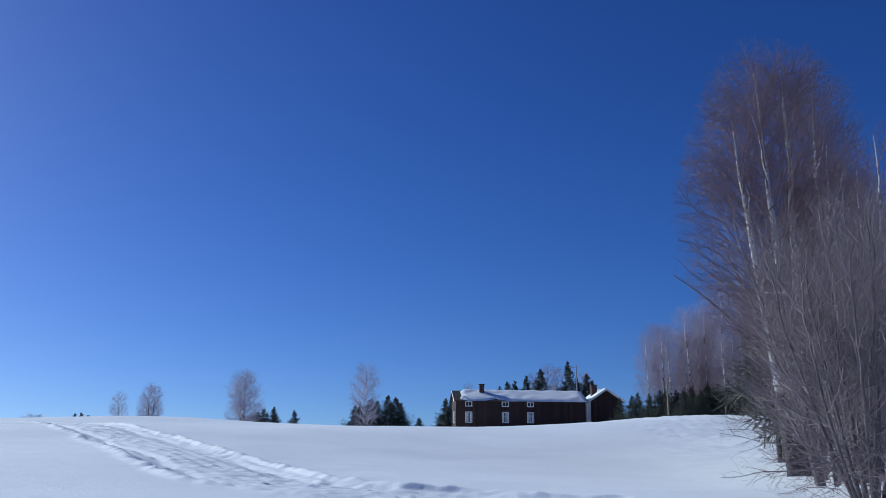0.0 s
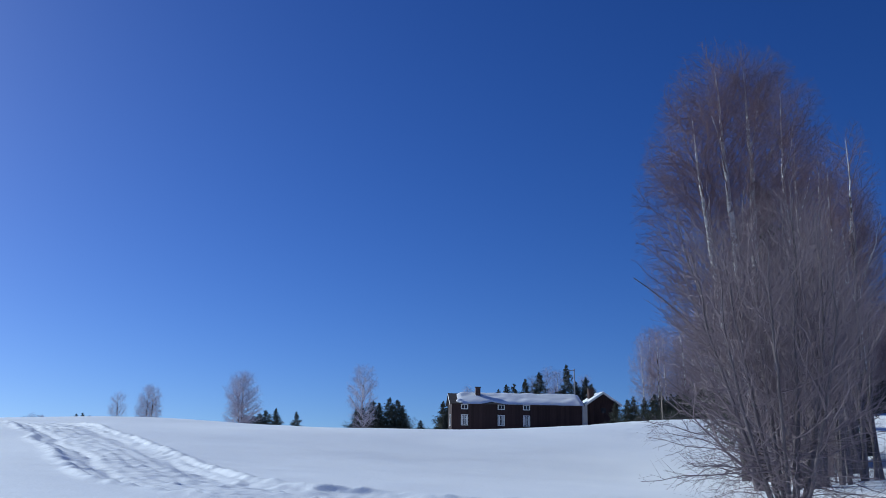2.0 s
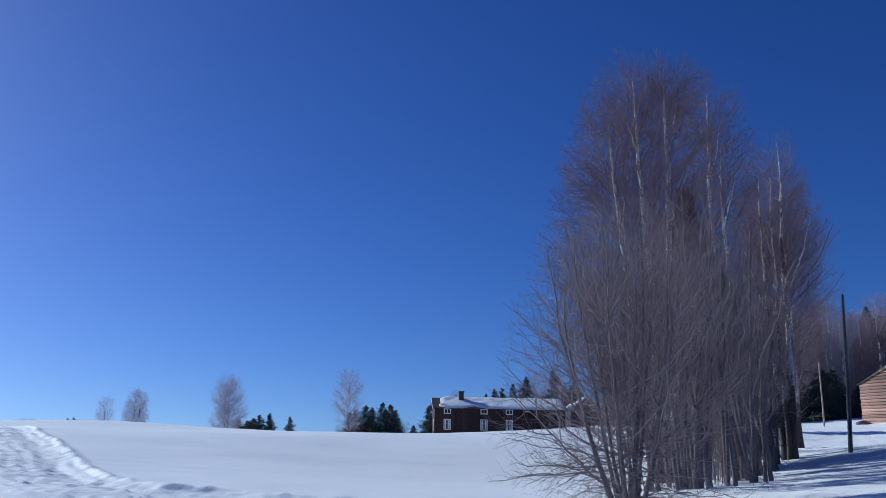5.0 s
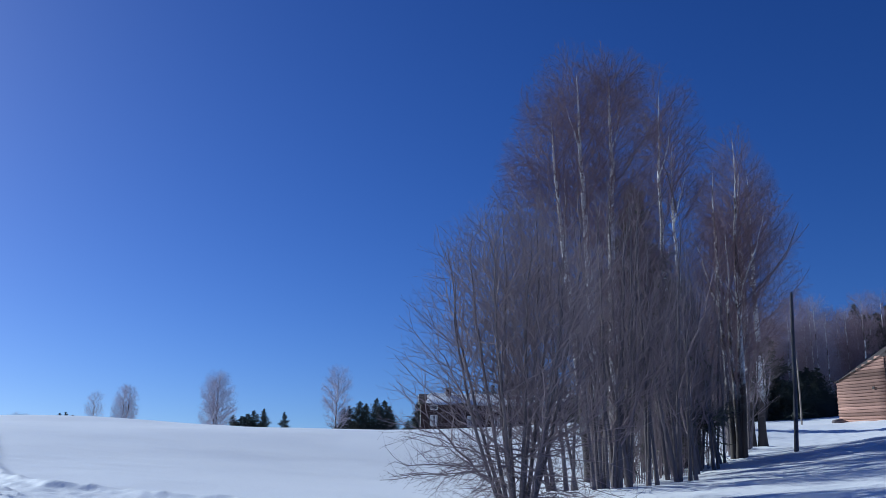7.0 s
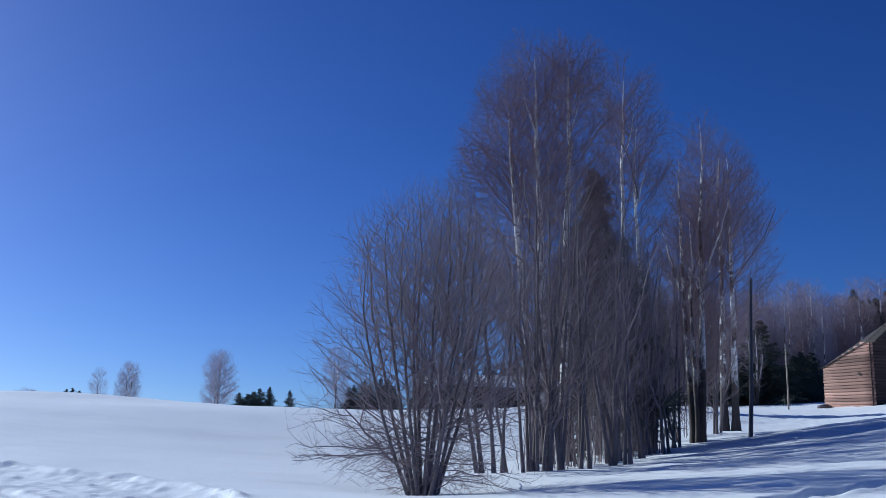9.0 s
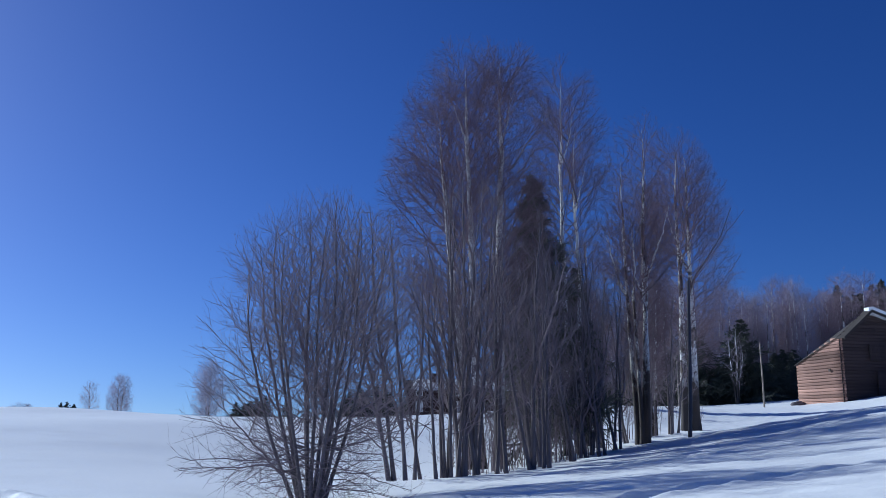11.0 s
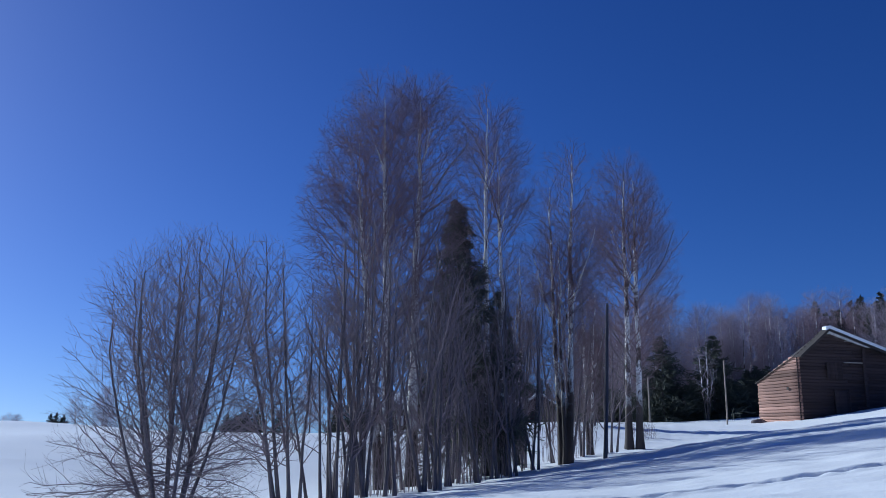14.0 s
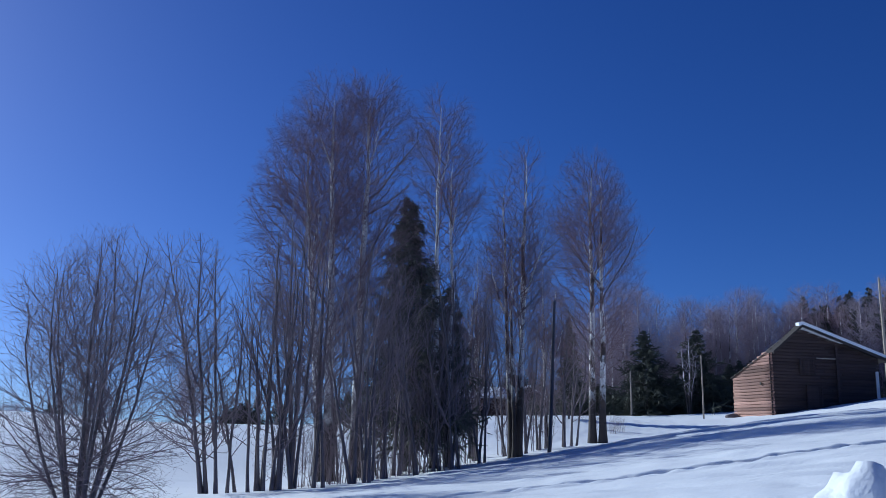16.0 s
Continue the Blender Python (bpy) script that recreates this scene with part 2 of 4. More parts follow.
def birch(name, x, y, h, seed, label, profile, low=0.28, stems=((0, 0, 1.0),), r0=0.15, twigs=(6.0, 4.8, 8.0), droop=-0.25, group="", bark=None, twig=None, thick=1.0, lean=(0, 0), limbs=5, long=5.2, foot=0.35, fork=0):
    """A bare birch; stems: (dx, dy) of the tip and the share of the height; twigs: branches to the metre at each order."""
    rng = np.random.default_rng(seed)
    ob = empty(name, pose(x, y, ground(x, y) - 0.12), label, "tree", group)
    lines, radii = [], []
    s = np.linspace(0, 1, 22)
    for sx, sy, share in stems:
        line = stem_line(rng, (sx * foot, sy * foot, 0), (sx + lean[0] * share, sy + lean[1] * share, h * share * 0.95), 22, 0.13)
        rad = r0 * share * (1 - s) ** 0.82 * (1 + 0.45 * np.exp(-s * 26)) + 0.006
        dress("trunk", tube_mesh("trunk", [(line[None], rad[None], 9)]), bark or BIRCH, ob, "white birch bark with dark patches", True)
        lines.append(line)
        radii.append(rad)
    P, R = np.array(lines), np.array(radii)
    env = (profile, h * 1.02, lean)
    if fork:
        e, er = grow(rng, P, R, fork / h, 0.45, 0.8, (24, 20), 0.12, lambda u: h * 0.36 * (1.15 - u), 22, 0.03, env, 0.008, 0.12)
        for k in range(len(e)):
            dress("limb", tube_mesh("limb", [(e[k:k + 1], er[k:k + 1], 7)]), bark or BIRCH, ob, "", True)
        P, R = np.concatenate([P, e]), np.concatenate([R, er])
    a, ar = grow(rng, P, R, twigs[0], low, 0.985, (60, 50), 0.16, lambda u: long * (1.3 - u) ** 0.7, 8, 0.013 * thick, env, 0.018)
    if limbs:
        for k in np.argsort(-np.linalg.norm(a[:, -1] - a[:, 0], axis=1))[: 3 * limbs : 3]:
            dress("limb", tube_mesh("limb", [(a[k:k + 1], ar[k:k + 1] * 1.5 + 0.005, 6)]), BARK, ob, "", True)
    b, br = grow(rng, a, ar, twigs[1], 0.24, 1.0, (46, 34), 0.02, lambda u: 0.35 + 0.3 * long * (1.1 - u) ** 0.7, 4, 0.009 * thick, env, 0.035)
    c, cr = grow(rng, b, br, twigs[2], 0.1, 1.0, (44, 34), droop, lambda u: 0.22 + 0.09 * long, 3, 0.0065 * thick, env, 0.05, 0.5)
    dress("crown", tube_mesh("crown", [(a, ar, 4), (b, br, 3), (c, cr, 3)]), twig or BTWIG, ob, "bare reddish-brown twigs")
    return ob


def alder(name, x, y, stems, seed, label, profile, h, low=0.2, r0=0.06, twigs=(3.2, 4.5, 5.0), group="", thick=1.0, flare=0.4, twig=None, single=False, forks=0, sink=0.12, angle=(62, 36), long=2.2, lift=0.2, env_lean=(0, 0), skirt=0.0, wave=0.15):
    """A bare tree of one or many slim stems. stems: (dx, dy) of the foot, (dx, dy) of the tip, height, bow."""
    rng = np.random.default_rng(seed)
    ob = empty(name, pose(x, y, ground(x, y) - sink), label, "tree", group)
    lines, radii = [], []
    s = np.linspace(0, 1, 16)
    for fx, fy, tx, ty, hh, bow in stems:
        line = stem_line(rng, (fx, fy, 0), (tx, ty, hh), 16, wave, np.array([tx - fx, ty - fy]) * bow)
        rad = r0 * (0.75 + 0.05 * hh) * (1 - s) ** 0.7 * (1 + flare * np.exp(-s * 18)) + 0.006
        if not single:
            dress("stem", tube_mesh("stem", [(line[None], rad[None], 7)]), BARK, ob, "", True)
        lines.append(line)
        radii.append(rad)
    P, R = np.array(lines), np.array(radii)
    env = (profile, h, env_lean)
    extra = [(P, R, 4)] if single else []
    if forks:
        e, er = grow(rng, P, R, forks / h, 0.15, 0.62, (27, 22), 0.12, lambda u: 0.62 * h * (1.05 - u), 16, 0.02, env, 0.012, 0.2)
        extra.append((e, er, 5))
        P, R = np.concatenate([P, e]), np.concatenate([R, er])
    a, ar = grow(rng, P, R, twigs[0], low, 0.98, angle, lift, lambda u: long * (1.2 - u) ** 0.5, 7, 0.0105 * thick, env, 0.022)
    if skirt:                                            # long low boughs that bow to the snow
        k, kr = grow(rng, P[: len(stems)], R[: len(stems)], skirt, 0.03, 0.26, (82, 62), -0.16, lambda u: 1.25 * long, 7, 0.0085 * thick, env, 0.022)
        a, ar = np.concatenate([a, k]), np.concatenate([ar, kr])
    b, br = grow(rng, a, ar, twigs[1], 0.12, 1.0, (48, 36), 0.12, lambda u: 0.3 + 0.34 * long * (1.1 - u), 4, 0.007 * thick, env, 0.035)
    c, cr = grow(rng, b, br, twigs[2], 0.15, 1.0, (42, 34), 0.08, lambda u: 0.16 + 0.12 * long, 2, 0.0045 * thick, env, 0.05, 0.6)
    dress("crown", tube_mesh("crown", extra + [(a, ar, 4), (b, br, 3), (c, cr, 3)]), twig or TWIG, ob, "bare grey-brown twigs")
    return ob


def conifer(name, x, y, h, seed, label, reach=1.6, low=0.05, density=1.0, group="", needle=None, far=False, ragged=0.25):
    rng = np.random.default_rng(seed)
    ob = empty(name, pose(x, y, ground(x, y) - 0.1), label, "tree", group)
    line = stem_line(rng, (0, 0, 0), (0.02 * h * rng.normal(), 0, h), 12, 0.03)[None]
    s = np.linspace(0, 1, 12)
    rad = (0.012 * h * (1 - s) + 0.012)[None]
    dress("trunk", tube_mesh("trunk", [(line, rad, 6)]), BARK, ob, "", True)
    n1 = int((8 if far else 17) * h * density)
    prof = lambda u, own: reach * (1.0 - u) ** (0.92 if far else 0.9) * (1 - ragged * (np.sin(u * 57 + seed) > 0.3)) + 0.06
    a, ar = sprout(rng, line, rad + 0.01, n1, low, 0.99, prof, 84, -0.16, 5, 0.02, True, 0.02)
    k = np.linalg.norm(a[:, -1] - a[:, 0], axis=1)[:, None]
    a[..., 2] += (0.16 * np.linspace(0, 1, 5) ** 3 + 0.25 * np.linspace(0, 1, 5) * np.exp(-k)) * k
    n2, r2 = (15, 0.17) if far else (18, 0.05)
    b, br = sprout(rng, a, ar + 0.05, n2, 0.1, 1.0, lambda u, own: 0.1 + 0.42 * own * (1 - 0.55 * u), 46, -0.22, 2 if far else 3, r2, False, 0.05, 0.25)
    groups = [(a, ar, 4), (b, br, 3)]
    if not far:
        c, cr = sprout(rng, b, br + 0.02, 4, 0.1, 1.0, lambda u, own: 0.08 + 0.35 * own, 45, -0.2, 2, 0.03, False, 0.05, 0.3)
        groups.append((c, cr, 3))
    dress("foliage", tube_mesh("foliage", groups), needle or NEEDLE, ob, "dark green needled branches")
    return ob


# ---------------------------------------------------------------- ground
def step(a, b, v):
    u = np.clip((v - a) / (b - a), 0, 1)
    return u * u * (3 - 2 * u)


HILLS = [(-6, 64, 11, -0.2), (15, 35, 24, -1.15), (5, 0, 16, -1.86), (35, 85, 24, -1.24), (70, 60, 16, 1.75), (-10, 85, 11, -0.75), (20, 80, 11, 0.82),
         (15, 40, 16, -1.7), (30, 35, 11, 1.27), (60, 70, 11, 0.7), (35, 60, 11, -1.42), (-30, 60, 24, 0.82), (15, 35, 11, -0.69), (-5, 85, 11, -1.69), (35, 90, 11, -0.72), (-17, 64, 7, -0.28), (14, -2, 9, -0.42), (-25, 76, 10, 0.5), (-12, 74, 9, 0.35), (-22, 58, 8, -0.5), (9.5, 20.2, 2.0, -0.35)]


def land(x, y):
    """The height of the fields: a tilted plane with broad swells and hollows, falling a little behind the crest."""
    xc, yc = np.clip(x, -60, 75), np.clip(y, -10, 100)
    z = 2.2458 + 0.0433 * xc + 0.0231 * yc
    for cx, cy, r, a in HILLS:
        z = z + a * np.exp(-((xc - cx) ** 2 + (yc - cy) ** 2) / (2 * r * r))
    left = 1 - step(10, 26, x - (y - 67) * 0.1)
    return z - left * (step(66, 95, y) + 0.8 * step(90, 135, y))


def ground(x, y):
    return float(land(np.float64(x), np.float64(y)))


TRACK = [(16, -60), (11.5, -10), (10, 2), (8.2, 9), (5.0, 14.6), (2.4, 16.7), (0.2, 17.4), (-2.0, 18.0), (-4.6, 19.6), (-7.0, 23.1), (-8.7, 26.0), (-10.9, 29.5), (-13.1, 33.3), (-15.8, 37.2), (-18.3, 41.5), (-21, 46), (-26, 52), (-45, 64)]
FORK = [(-16.5, 38.5), (-20, 40.2), (-26, 41.0), (-45, 42)]
TRAIL = [(14, 12.6), (18, 14.9), (21.9, 15.6), (25.0, 16.2), (28.5, 17.0), (46, 21)]


def along(line, x, y):
    """The distance across a line of the plan, and the way along it, for arrays of points."""
    best, way, run = np.full(x.shape, 1e9), np.zeros(x.shape), 0.0
    for (ax, ay), (bx, by) in zip(line, line[1:]):
        dx, dy = bx - ax, by - ay
        L = math.hypot(dx, dy)
        u = np.clip(((x - ax) * dx + (y - ay) * dy) / L**2, 0, 1)
        ex, ey = x - ax - u * dx, y - ay - u * dy
        d = np.hypot(ex, ey) * np.where(ex * dy - ey * dx > 0, 1, -1)
        near = np.abs(d) < np.abs(best)
        best, way = np.where(near, d, best), np.where(near, run + u * L, way)
        run += L
    return best, way


def lumps(x, y, size, seed):
    """Smooth noise over the plan from a wrapped lattice."""
    rng = np.random.default_rng(seed)
    g = rng.uniform(-1, 1, (256, 256))
    u, v = x / size + 1000.0, y / size + 1000.0
    i, j = np.floor(u).astype(int), np.floor(v).astype(int)
    fu, fv = u - i, v - j
    fu, fv = fu * fu * (3 - 2 * fu), fv * fv * (3 - 2 * fv)
    i, j, i1, j1 = i % 256, j % 256, (i + 1) % 256, (j + 1) % 256
    return (g[i, j] * (1 - fu) + g[i1, j] * fu) * (1 - fv) + (g[i, j1] * (1 - fu) + g[i1, j1] * fu) * fv


def snow_height(x, y):
    z = land(x, y)
    near = 1 - step(70, 110, np.hypot(x - 10, y - 20))
    z = z + near * (0.045 * lumps(x, y, 4.5, 3) + 0.014 * lumps(x * 0.5, y, 0.8, 4))
    drift = near * step(0.8, 1.6, np.abs(along(TRAIL, x, y)[0])) * step(9, 17, x) * (1 - step(60, 70, x))
    z = z + drift * (0.05 * lumps(x * 0.2 + 0.07 * y, y + 0.36 * x, 0.5, 31) + 0.05 * lumps(x * 0.25, y + 0.36 * x, 0.24, 32))
    for line, half, deep in ((TRACK, 1.8, 1.0), (FORK, 0.9, 0.5)):
        d, w = along(line, x, y)
        d = d + 0.13 * lumps(x, y, 1.7, 5)
        bed = 1 - step(half - 0.15, half + 0.1, np.abs(d))
        rut = np.exp(-((np.abs(d) - 0.62 * half) / 0.26) ** 2)
        berm = np.exp(-((np.abs(d) - half - 0.1) / 0.2) ** 2)
        clods = lumps(x, y, 0.34, 6) * 0.7 + lumps(x, y, 0.17, 7) * 0.8
        clods = np.maximum(clods, -0.35) ** 2 * np.sign(clods) * 1.4
        grooves = np.sin(d * 13 + 1.5 * lumps(x, y, 3.0, 12))
        z = z + deep * (-0.06 * bed - 0.07 * rut + berm * (0.07 + 0.05 * lumps(x, y, 0.28, 8)) + bed * (0.03 * clods + 0.02 * lumps(x, y, 0.16, 40) + 0.012 * grooves))
    d, w = along(TRAIL, x, y)
    d = d + 0.03 * np.sin(w * 0.9)
    side = np.where(np.floor(w / 0.33) % 2 == 0, 0.1, -0.1)
    foot = np.exp(-((d - side) / 0.11) ** 4) * np.clip(2.2 * np.sin(np.pi * ((w / 0.33) % 1)), 0, 1)
    furrow = np.exp(-((d + 0.06 * lumps(x, y, 0.6, 23)) / 0.27) ** 6)
    rough = np.abs(lumps(x, y, 0.34, 21)) * 1.6 + 0.7 * lumps(x, y, 0.19, 22)
    z = z - 0.2 * foot - (0.08 + 0.13 * rough) * furrow
    z = z + 0.035 * np.exp(-((np.abs(d) - 0.38) / 0.1) ** 2) * (1 + lumps(x, y, 0.3, 9))
    bank = np.exp(-((y - 5.7 + 0.3 * lumps(x, y, 2.0, 13)) / 0.8) ** 2) * step(22, 24.5, x) * (1 - step(40, 55, x))
    z = z + bank * (0.22 + 0.16 * lumps(x, y, 0.9, 14) + 0.12 * lumps(x, y, 0.3, 15))
    return z


def snow_field():
    far = np.geomspace(1, 60, 26)
    xs = np.concatenate([-62 - 40 * (far[::-1] - 1), np.arange(-62, -26, 0.7), np.arange(-26, 13, 0.11), np.arange(13, 32, 0.085), np.arange(32, 36, 0.11), np.arange(36, 75, 0.6), 76 + 40 * (far - 1)])
    ys = np.concatenate([-14 - 40 * (far[::-1] - 1), np.arange(-14, 3.8, 0.25), np.arange(4, 8, 0.15), np.arange(8, 12, 0.4), np.arange(12, 25, 0.075), np.arange(25, 48, 0.12), np.arange(48, 70, 0.4), np.arange(70, 150, 1.5), 152 + 40 * (far - 1)])
    X, Y = np.meshgrid(xs, ys)
    Z = snow_height(X, Y)
    v = np.stack([X, Y, Z], -1).reshape(-1, 3)
    i = np.arange(v.shape[0]).reshape(X.shape)
    q = np.stack([i[:-1, :-1], i[:-1, 1:], i[1:, 1:], i[1:, :-1]], -1).reshape(-1, 4)
    me = bpy.data.meshes.new("ground")
    me.from_pydata(v, [], q)
    return tagged(dress("ground", me, SNOW, smooth=True), "snow-covered field with a rutted vehicle track and footprints", "snow", kind="structure")


snow_field()


# ---------------------------------------------------------------- the log barn
def log_mesh(length, r, name="log"):
    """A hewn log lying along +x, with flattened top and bottom and rough ends."""
    bm = bmesh.new()
    n, k = 5, 8
    rings = []
    for i in range(n):
        x = length * i / (n - 1)
        wob = 1 + 0.05 * math.sin(i * 2.1 + length)
        ring = []
        for j in range(k):
            a = 2 * math.pi * (j + 0.5) / k
            ring.append(bm.verts.new((x, 0.4 * r * math.cos(a) * wob, r * 0.98 * max(-0.93, min(0.93, math.sin(a) * 1.12)))))
        rings.append(ring)
    for a, b in zip(rings, rings[1:]):
        for j in range(k):
            bm.faces.new((a[j], a[(j + 1) % k], b[(j + 1) % k], b[j]))
    bm.faces.new(rings[0][::-1])
    bm.faces.new(rings[-1])
    bmesh.ops.recalc_face_normals(bm, faces=bm.faces)
    me = bpy.data.meshes.new(name)
    bm.to_mesh(me)
    bm.free()
    return me


def log_barn():
    rng = random.Random(5)
    front = math.atan2(0.277, 0.96)                      # the shaded gable runs this way from the corner
    m = Matrix.Translation((42.47, 73.9, 0.0)) @ Matrix.Rotation(front, 4, "Z")
    barn = empty("log_barn", m, "old unpainted log barn with a snow-edged gable roof", "barn")
    base, wide, eave, peak_x, peak, right = 4.25, 10.4, 9.85, 2.7, 12.1, 9.55
    # the shaded gable wall: hewn logs laid one upon another under the rake
    h = 0.28
    core = prism(bmesh.new(), [(0.1, 0.14, base - 0.8), (wide - 0.1, 0.14, base - 0.8), (wide - 0.1, 0.14, right - 0.1), (peak_x, 0.14, peak - 0.2), (0.1, 0.14, eave - 0.1)], (0, 0.12, 0))
    gable = part("gable_wall", core, SHADELOG, barn, "log gable wall with its shade put into the dark colour")
    z = base
    while z < peak - 0.3:
        x0 = -0.12 if z < eave else (z - eave) / (peak - eave) * peak_x + 0.05
        x1 = wide + 0.12 if z < right else wide - (z - right) / (peak - right) * (wide - peak_x) - 0.05
        cuts = [x0, x1]
        if x1 - x0 > 5:
            cuts = [x0, x0 + (x1 - x0) * rng.uniform(0.4, 0.66), x1]
        for a, b in zip(cuts, cuts[1:]):
            o = dress("log", log_mesh(b - a - 0.02, h / 2), SHADELOG, gable, "", True)
            o.location = (a, 0.07 + rng.uniform(-0.01, 0.01), z + h / 2)
            o.scale = (1, 0.5, 1)
        z += h
    # the sunlit wall behind the corner, its logs stepped under the falling roof
    back, low = 6.35, 7.75
    side = part("side_wall", prism(bmesh.new(), [(0.14, 0.2, base - 0.8), (0.14, back - 0.1, base - 0.8), (0.14, back - 0.1, low - 0.1), (0.14, 0.2, eave - 0.3)], (0.12, 0, 0)), LITLOG, barn, "reddish log wall with sunlight put into its colour and stepped top logs")
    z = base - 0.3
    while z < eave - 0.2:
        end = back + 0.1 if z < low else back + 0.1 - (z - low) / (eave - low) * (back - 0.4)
        o = dress("log", log_mesh(end + 0.12, h / 2), LITLOG, side, "", True)
        o.matrix_local = pose(0.03 + rng.uniform(-0.025, 0.025), -0.12, z + h / 2, 0, 0, 90)
        z += h
    # roofs
    t, ov = (0, 0, 0.10), -0.75
    slope_r = (right - peak) / (wide - peak_x)
    xr = wide + 0.9
    zr = peak + slope_r * (xr - peak_x)
    xh, zh = peak_x + 5.2, peak + slope_r * 5.2
    zl = eave - 0.2 * (peak - eave) / peak_x
    part("roof", prism(bmesh.new(), [(peak_x, ov, peak), (xr, ov, zr), (xr, 6.8, zr), (xh, 6.8, zh)], t), TAR, barn, "dark board roof slope")
    part("roof", prism(bmesh.new(), [(peak_x, ov, peak), (peak_x, 0.25, peak), (-0.2, 0.25, zl), (-0.2, ov, zl)], t), TAR, barn, "dark board roof slope")
    part("rear_roof", prism(bmesh.new(), [(-0.14, 0.26, eave - 0.05), (-0.14, back + 0.3, low + 0.05), (xh, back + 0.3, low + 0.05), (peak_x, 0.26, peak - 0.05)], (0, 0, 0.06)), TAR, barn, "dark board roof falling to the rear")
    part("snow_cover", prism(bmesh.new(), [(peak_x - 0.3, ov - 0.03, peak - 0.02), (peak_x + 0.1, ov - 0.03, peak + 0.10), (xr + 0.03, ov - 0.03, zr + 0.10), (xr + 0.03, 6.8, zr + 0.10), (xh, 6.8, zh + 0.10), (peak_x, 0.2, peak + 0.08)], (0, 0, 0.26)), SNOW, barn, "thick white snow on the roof edge")
    for a, b, c, d in ((-0.2, zl, peak_x, peak), (peak_x, peak, xr, zr)):
        part("bargeboard", prism(bmesh.new(), [(a, ov - 0.04, b - 0.14), (c, ov - 0.04, d - 0.14), (c, ov - 0.04, d + 0.10), (a, ov - 0.04, b + 0.10)], (0, 0.04, 0)), TAR, barn)
    # door, hatch and the boards round them
    door = part("door", box(bmesh.new(), 3.3, 4.5, -0.16, -0.10, base, 6.9, 0.01), TAR, barn, "dark plank door")
    for k in range(5):
        part("plank", box(bmesh.new(), 3.32 + 0.235 * k, 3.54 + 0.235 * k, -0.19, -0.161, base + 0.02, 6.88), SHADELOG, door)
    for x in (3.15, 4.52):
        part("door_frame", box(bmesh.new(), x, x + 0.14, -0.21, -0.1, base, 7.05), SHADELOG, barn)
    hatch = part("hatch", box(bmesh.new(), 2.6, 4.1, -0.16, -0.10, 7.9, 9.3, 0.01), TAR, barn, "dark loft hatch")
    for k in range(6):
        part("plank", box(bmesh.new(), 2.62 + 0.245 * k, 2.84 + 0.245 * k, -0.19, -0.161, 7.92, 9.28), SHADELOG, hatch)
    part("batten", box(bmesh.new(), 4.3, 6.1, -0.22, -0.12, 9.32, 9.42), POLEWOOD, barn, "pale loose board")
    part("corner_post", box(bmesh.new(), 6.15, 6.4, -0.2, -0.1, base, 10.6), SHADELOG, barn)
    part("white_post", box(bmesh.new(), 9.95, 10.2, -0.26, -0.14, 5.6, 8.4, 0.01), WHITE, barn, "pale corner board")
    part("vent", box(bmesh.new(), -0.16, -0.12, 1.45, 1.72, 7.0, 7.25), TAR, barn, "small dark vent hole")
    s = bmesh.new()
    bmesh.ops.create_icosphere(s, subdivisions=2, radius=1)
    for v in s.verts:
        v.co = Vector((v.co.x * 0.8, v.co.y * 0.5, v.co.z * 0.32)) * (1 + 0.25 * noise.noise(v.co * 1.7))
    st = part("boulder", s, BARK, None, smooth=True)
    st.matrix_world = pose(40.3, 79.2, ground(40.3, 79.2) + 0.05, 0, 0, 30)
    tagged(st, "grey boulder at the foot of the barn wall", "stone")


log_barn()


# ---------------------------------------------------------------- the farmhouse and the cabin
def window(parent, x, z0, w, h, panes):
    win = part("window", box(bmesh.new(), x, x + w, -0.05, -0.02, z0, z0 + h), GLASS, parent, "dark window with white casing")
    f = 0.13
    for a, b, c, d in ((x - f, x + w + f, z0 - f, z0), (x - f, x + w + f, z0 + h, z0 + h + f), (x - f, x, z0, z0 + h), (x + w, x + w + f, z0, z0 + h)):
        part("casing", box(bmesh.new(), a, b, -0.11, -0.02, c, d), WHITE, win)
    for k in range(1, panes):
        part("glazing_bar", box(bmesh.new(), x + w * k / panes - 0.03, x + w * k / panes + 0.03, -0.09, -0.05, z0, z0 + h), WHITE, win)
    if h > 1.2:
        part("glazing_bar", box(bmesh.new(), x, x + w, -0.088, -0.052, z0 + h * 0.62, z0 + h * 0.62 + 0.05), WHITE, win)
        part("curtain", box(bmesh.new(), x + 0.05, x + w * 0.3, -0.06, -0.052, z0 + 0.05, z0 + h - 0.05), WHITE, win, "pale curtain")
        part("curtain", box(bmesh.new(), x + w * 0.7, x + w - 0.05, -0.06, -0.052, z0 + 0.05, z0 + h - 0.05), WHITE, win, "pale curtain")
    return win


def boarded(parent, L, z0, z1, step_w=0.42):
    """Upright boards along a wall that runs along +x at y = 0."""
    n = int(L / step_w)
    bm = bmesh.new()
    box(bm, 0, L / n * 0.94, -0.045, 0, z0, z1)
    me = bpy.data.meshes.new("board")
    bm.to_mesh(me)
    bm.free()
    me.materials.append(BOARD)
    for k in range(n):
        o = new("board", me)
        o.parent = parent
        o.location = (L / n * k, 0, 0)


